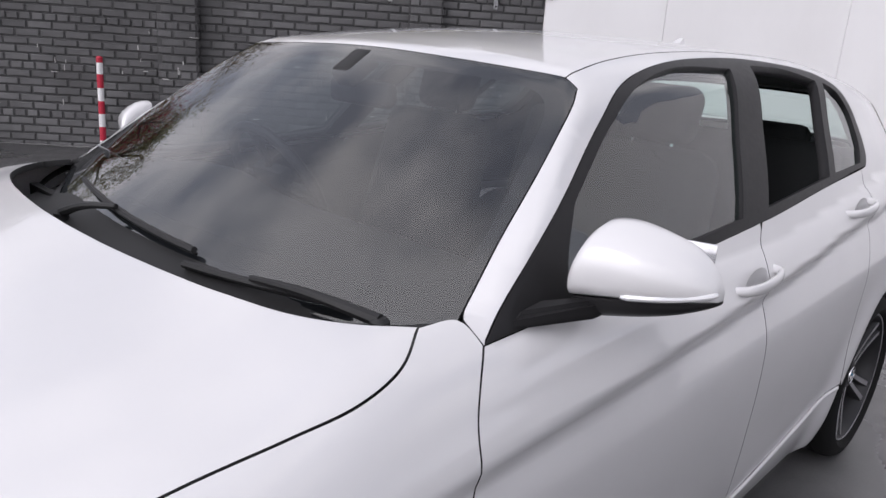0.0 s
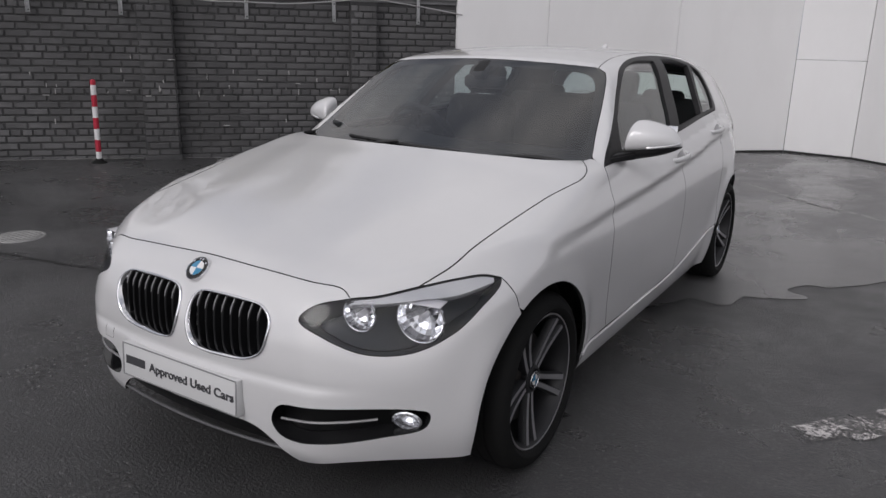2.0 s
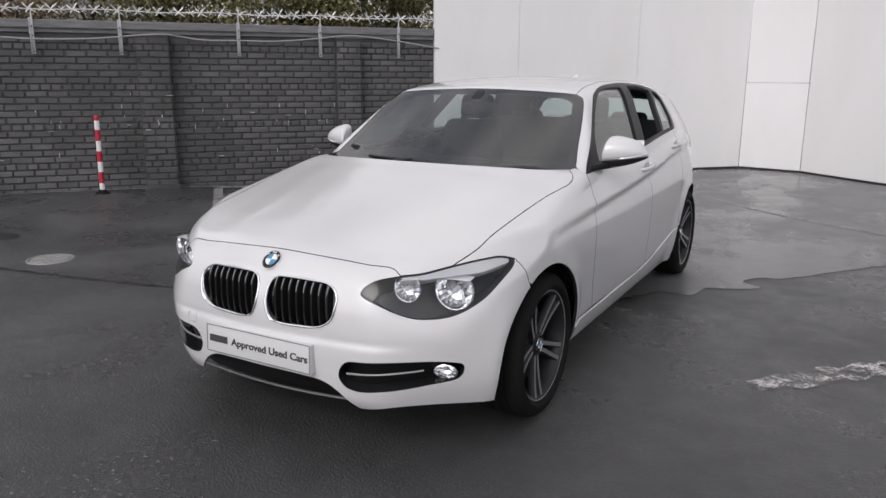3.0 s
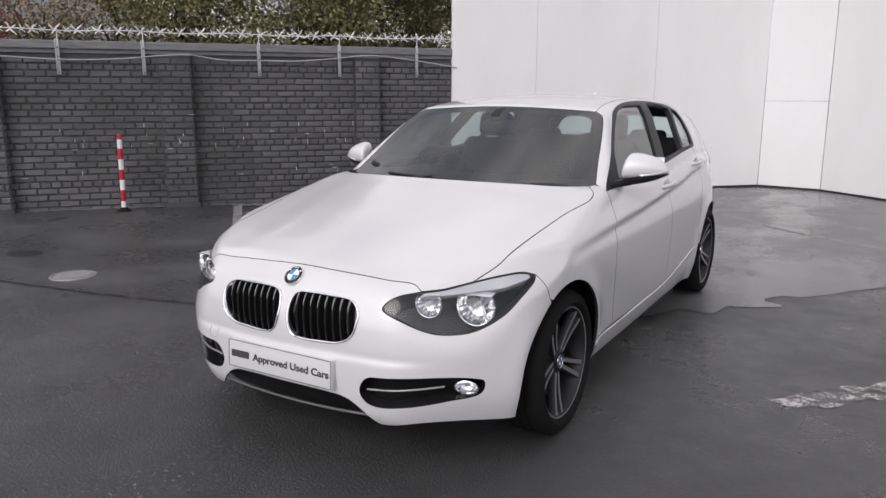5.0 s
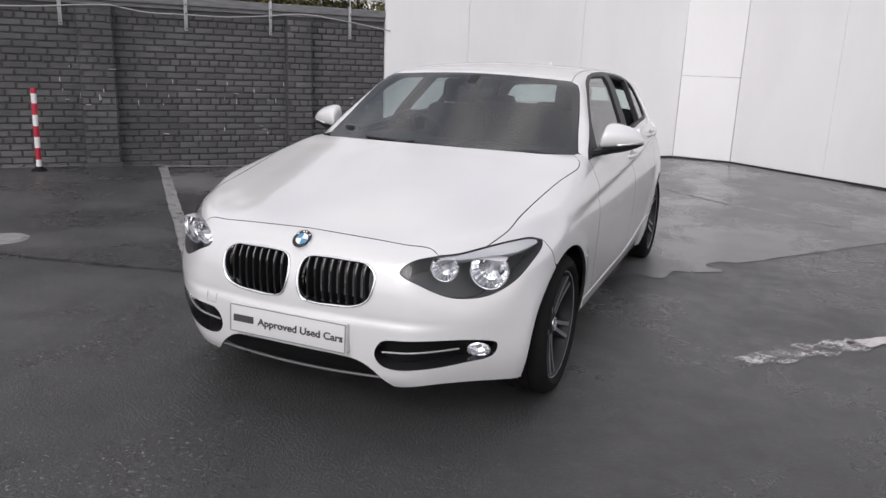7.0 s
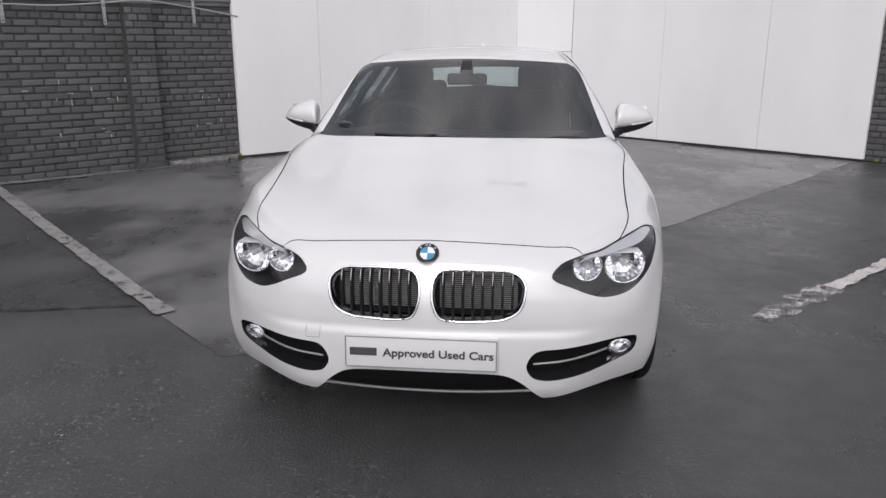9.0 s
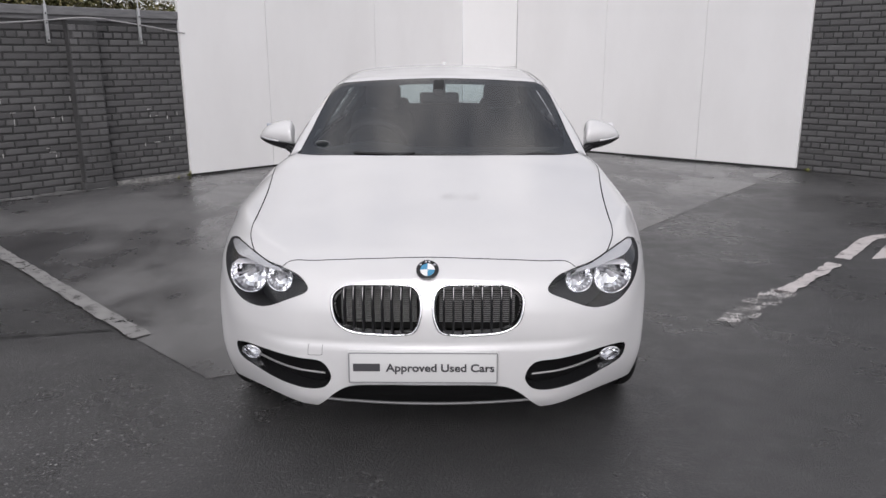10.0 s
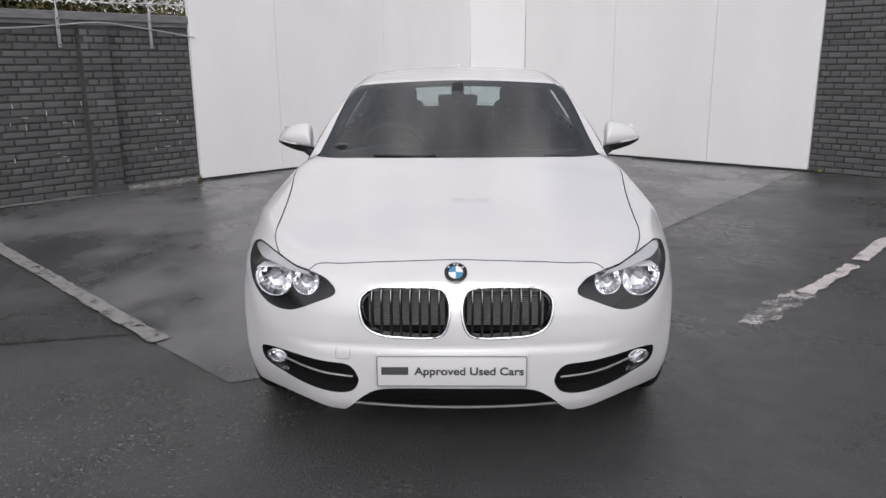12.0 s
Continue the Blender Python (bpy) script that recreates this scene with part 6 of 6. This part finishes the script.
# tall lamp column beyond the hoarding, seen mirrored in the bonnet
column = new("street_lamp")
column.matrix_basis = pose(0.36, 14.0, 0)
tagged(column, "tall grey twin-headed lamp column beyond the hoarding", "street lamp")
part("column", tube([(0, 0, -0.1), (0, 0, 1.2), (0, 0, 1.25), (0, 0, 10.6)], [0.11, 0.11, 0.08, 0.055], 12), GALV, column)
part("arm", tube([(-0.36, 0, 10.5), (0, 0, 10.6), (0.36, 0, 10.5)], 0.04, 8), GALV, column)
for sx in (-1, 1):
    part("lamp_head", box(0.44, 0.26, 0.12, (sx * 0.42, 0, 10.47), 0.04), BEZEL, column, "dark lamp head")

# foot of the wall: pale concrete edge, pier plinths, flecks of old paint, weeds
CONCRETE = material("pale_concrete", (0.26, 0.255, 0.25), 0.7)
link(CONCRETE, ramp(CONCRETE, noise_of(CONCRETE, 12, 6, 0.7), [(0.35, (0.09, 0.088, 0.086)), (0.65, (0.30, 0.295, 0.285))]), shader(CONCRETE).inputs["Base Color"])
edge_b = wall_box(0.0, 1.0, 0.004, 0.055, -0.05, 0.045, 0.012)
for v in edge_b.verts:
    v.co.z += 0.008 * math.sin(v.co.x * 40)
tagged(part("kerb", edge_b, CONCRETE), "broken pale concrete edge at the wall's foot", "kerb", kind="structure")
for w0, w1 in ((1.06, 1.38), (3.38, 3.75), (5.43, 5.80)):
    part("plinth", wall_box(w0 - 0.02, w1 + 0.02, 0.0, 0.14, -0.05, 0.085, 0.01), MORTAR, brick_wall)
rnd = random.Random(11)
verts, faces = [], []
for k in range(46):
    w = rnd.uniform(0.05, 5.35)
    z = rnd.choice((0.45, 0.78, 0.80, 0.82, 0.9, 1.0, 1.12)) + rnd.uniform(-0.05, 0.05)
    out = 0.1225 if 1.06 < w < 1.38 or 3.38 < w < 3.75 else 0.013
    tall = rnd.random() < 0.7
    a, b = (rnd.uniform(0.003, 0.006), rnd.uniform(0.014, 0.035)) if tall else (rnd.uniform(0.02, 0.05), rnd.uniform(0.002, 0.004))
    i = len(verts)
    outline = [(-a, -b), (a * 0.6, -b * 1.1), (a, 0.2 * b), (a * 0.7, b), (-a * 0.8, b * 0.9)]
    for o in (0.0, 0.003):
        verts += [tuple(along(w + dx, out + o - 0.002, z + dz)) for dx, dz in outline]
    faces += [tuple(range(i + 5, i + 10))] + [(i + j, i + (j + 1) % 5, i + 5 + (j + 1) % 5, i + 5 + j) for j in range(5)]
flecks = part("paint_flecks", (verts, [], faces), material("old_white_paint", (0.45, 0.44, 0.43), 0.6), brick_wall, smooth=False)
flecks["kind"] = "stuff"


def weed(at, seed, size):
    rng = random.Random(seed)
    b = bmesh.new()
    for k in range(16):
        a, e = rng.uniform(0, 6.283), rng.uniform(0.4, 1.3)
        d = Vector((math.cos(a) * math.cos(e), math.sin(a) * math.cos(e), math.sin(e)))
        s = d.cross(Vector((0, 0, 1))).normalized() * size * 0.12
        L = size * rng.uniform(0.5, 1.1)
        b.faces.new([b.verts.new(c) for c in (-s * 0.4, s * 0.4, d * L * 0.6 + s, d * L - Vector((0, 0, L * 0.2)), d * L * 0.6 - s)])
    w = part("weed", b, LEAF_WEED, smooth=False)
    w.matrix_basis = Matrix.Translation(at)
    tagged(w, "small yellow-green weed in the corner of the wall", "weed", "weeds in the corner")


LEAF_WEED = leaf_material("weed_leaves", (0.10, 0.12, 0.03), (0.20, 0.21, 0.06), (0.30, 0.28, 0.10))
weed(along(0.06, 0.05, 0.0), 1, 0.10)
weed(along(0.22, 0.06, 0.0), 2, 0.05)
weed(Vector((4.62, 6.52, 0.0)), 3, 0.08)
weed(along(0.05, -0.05, TOP_Z + 0.095), 4, 0.10)

# ---- bricks: the nearest stretch brick by brick, the rest joined ----
def brick_mesh(length, seed, depth=0.03):
    rnd = random.Random(seed)
    h, b = rnd.uniform(0.0565, 0.0615), 0.005
    length -= rnd.uniform(0.005, 0.011)
    j = lambda: rnd.uniform(-0.0012, 0.0012)
    lo = [(-length / 2, 0.0, -h / 2), (length / 2, 0.0, -h / 2), (length / 2, 0.0, h / 2), (-length / 2, 0.0, h / 2)]
    verts = [(x, -depth, z) for x, _, z in lo] + [(x + 2 * j(), 0.005 + j(), z + 2 * j()) for x, _, z in lo] + [(x * (1 - 2 * b / length) + j(), 0.0115 + j(), z * (1 - 2 * b / h) + j()) for x, _, z in lo]
    faces = [(8, 9, 10, 11)] + [(r + i, r + (i + 1) % 4, r + 4 + (i + 1) % 4, r + 4 + i) for r in (0, 4) for i in range(4)]
    return verts, faces


def courses(length, z0, z1, seed):
    """Brick centres (along, z, kind) over a face: stretchers, and a course of headers now and then."""
    rnd = random.Random(seed)
    pitch = 0.0755
    for r in range(int((z1 - z0) / pitch)):
        z = z0 + (r + 0.5) * pitch
        header = r % 6 == 4
        L = 0.1025 if header else 0.215
        x = -(0.0 if r % 2 else (L + 0.0105) / 2)
        while x < length:
            a, b = max(x, 0.0), min(x + L, length)
            if b - a > 0.03:
                yield (a + b) / 2, z, b - a
            x += L + 0.0105


BRICKS = {}


def brick_data(L, variant):
    key = (round(L, 3), variant)
    if key not in BRICKS:
        me = bpy.data.meshes.new("brick")
        v, f = brick_mesh(L, hash(key) % 1000)
        me.from_pydata(v, [], f)
        me.materials.append(BRICK)
        BRICKS[key] = me
    return BRICKS[key]


def lay(owner, frame_of, length, z0, z1, seed, single_to, flip=False):
    """Bricks on a face; those within single_to of its start are objects of their own."""
    rnd = random.Random(seed)
    verts, faces = [], []
    for x, z, L in courses(length, z0, z1, seed):
        m = frame_of(x, z)
        m = m @ Matrix.Translation((0, rnd.uniform(-0.0025, 0.0025), rnd.uniform(-0.001, 0.001))) @ Matrix.Rotation(rnd.uniform(-0.006, 0.006), 4, "Y")
        if x < single_to:
            ob = new("brick", brick_data(L, rnd.randrange(3)))
            ob.parent = owner
            ob.matrix_basis = m
        else:
            v, f = brick_mesh(L, rnd.randrange(9))
            i = len(verts)
            verts += [tuple(m @ Vector(c)) for c in v]
            faces += [tuple(i + k for k in q) for q in f]
    if verts:
        ob = part("brickwork", (verts, [], faces), BRICK, owner, smooth=False)
        ob["kind"] = "stuff"


def wall_frame(out, w0=0.0):
    def at(x, z):
        c = along(w0 + x, out, z)
        return Matrix(((WD.x, WN.x, 0, c.x), (WD.y, WN.y, 0, c.y), (0, 0, 1, c.z), (0, 0, 0, 1)))
    return at


lay(brick_wall, wall_frame(0.0), 9.5, 0.0, TOP_Z - 0.03, 1, 2.6)
for w0, w1 in ((1.06, 1.38), (3.38, 3.75), (5.43, 5.80)):
    pier = part("pier", wall_box(w0, w1, -0.02, 0.11, -0.2, TOP_Z - 0.05), MORTAR, brick_wall, smooth=False)
    lay(pier, wall_frame(0.11, w0 + 0.004), w1 - w0 - 0.008, 0.0, TOP_Z - 0.06, 7, 0.0)

    def flank(x, z, w0=w0):
        c = along(w0, 0.105 - x, z)
        return Matrix(((-WN.x, -WD.x, 0, c.x), (-WN.y, -WD.y, 0, c.y), (0, 0, 1, c.z), (0, 0, 0, 1)))
    lay(pier, flank, 0.10, 0.0, TOP_Z - 0.06, 9, 0.0)

ED = Vector((0.7071, -0.7071))
EN = Vector((-0.7071, -0.7071))
E0 = Vector((4.45, 6.80)) + ED * 0.02


def east_frame(x, z):
    c = E0 + ED * x
    return Matrix(((-ED.x, EN.x, 0, c.x), (-ED.y, EN.y, 0, c.y), (0, 0, 1, z), (0, 0, 0, 1)))


lay(wall_e, east_frame, 4.5, 0.0, 2.15, 3, 1.9)
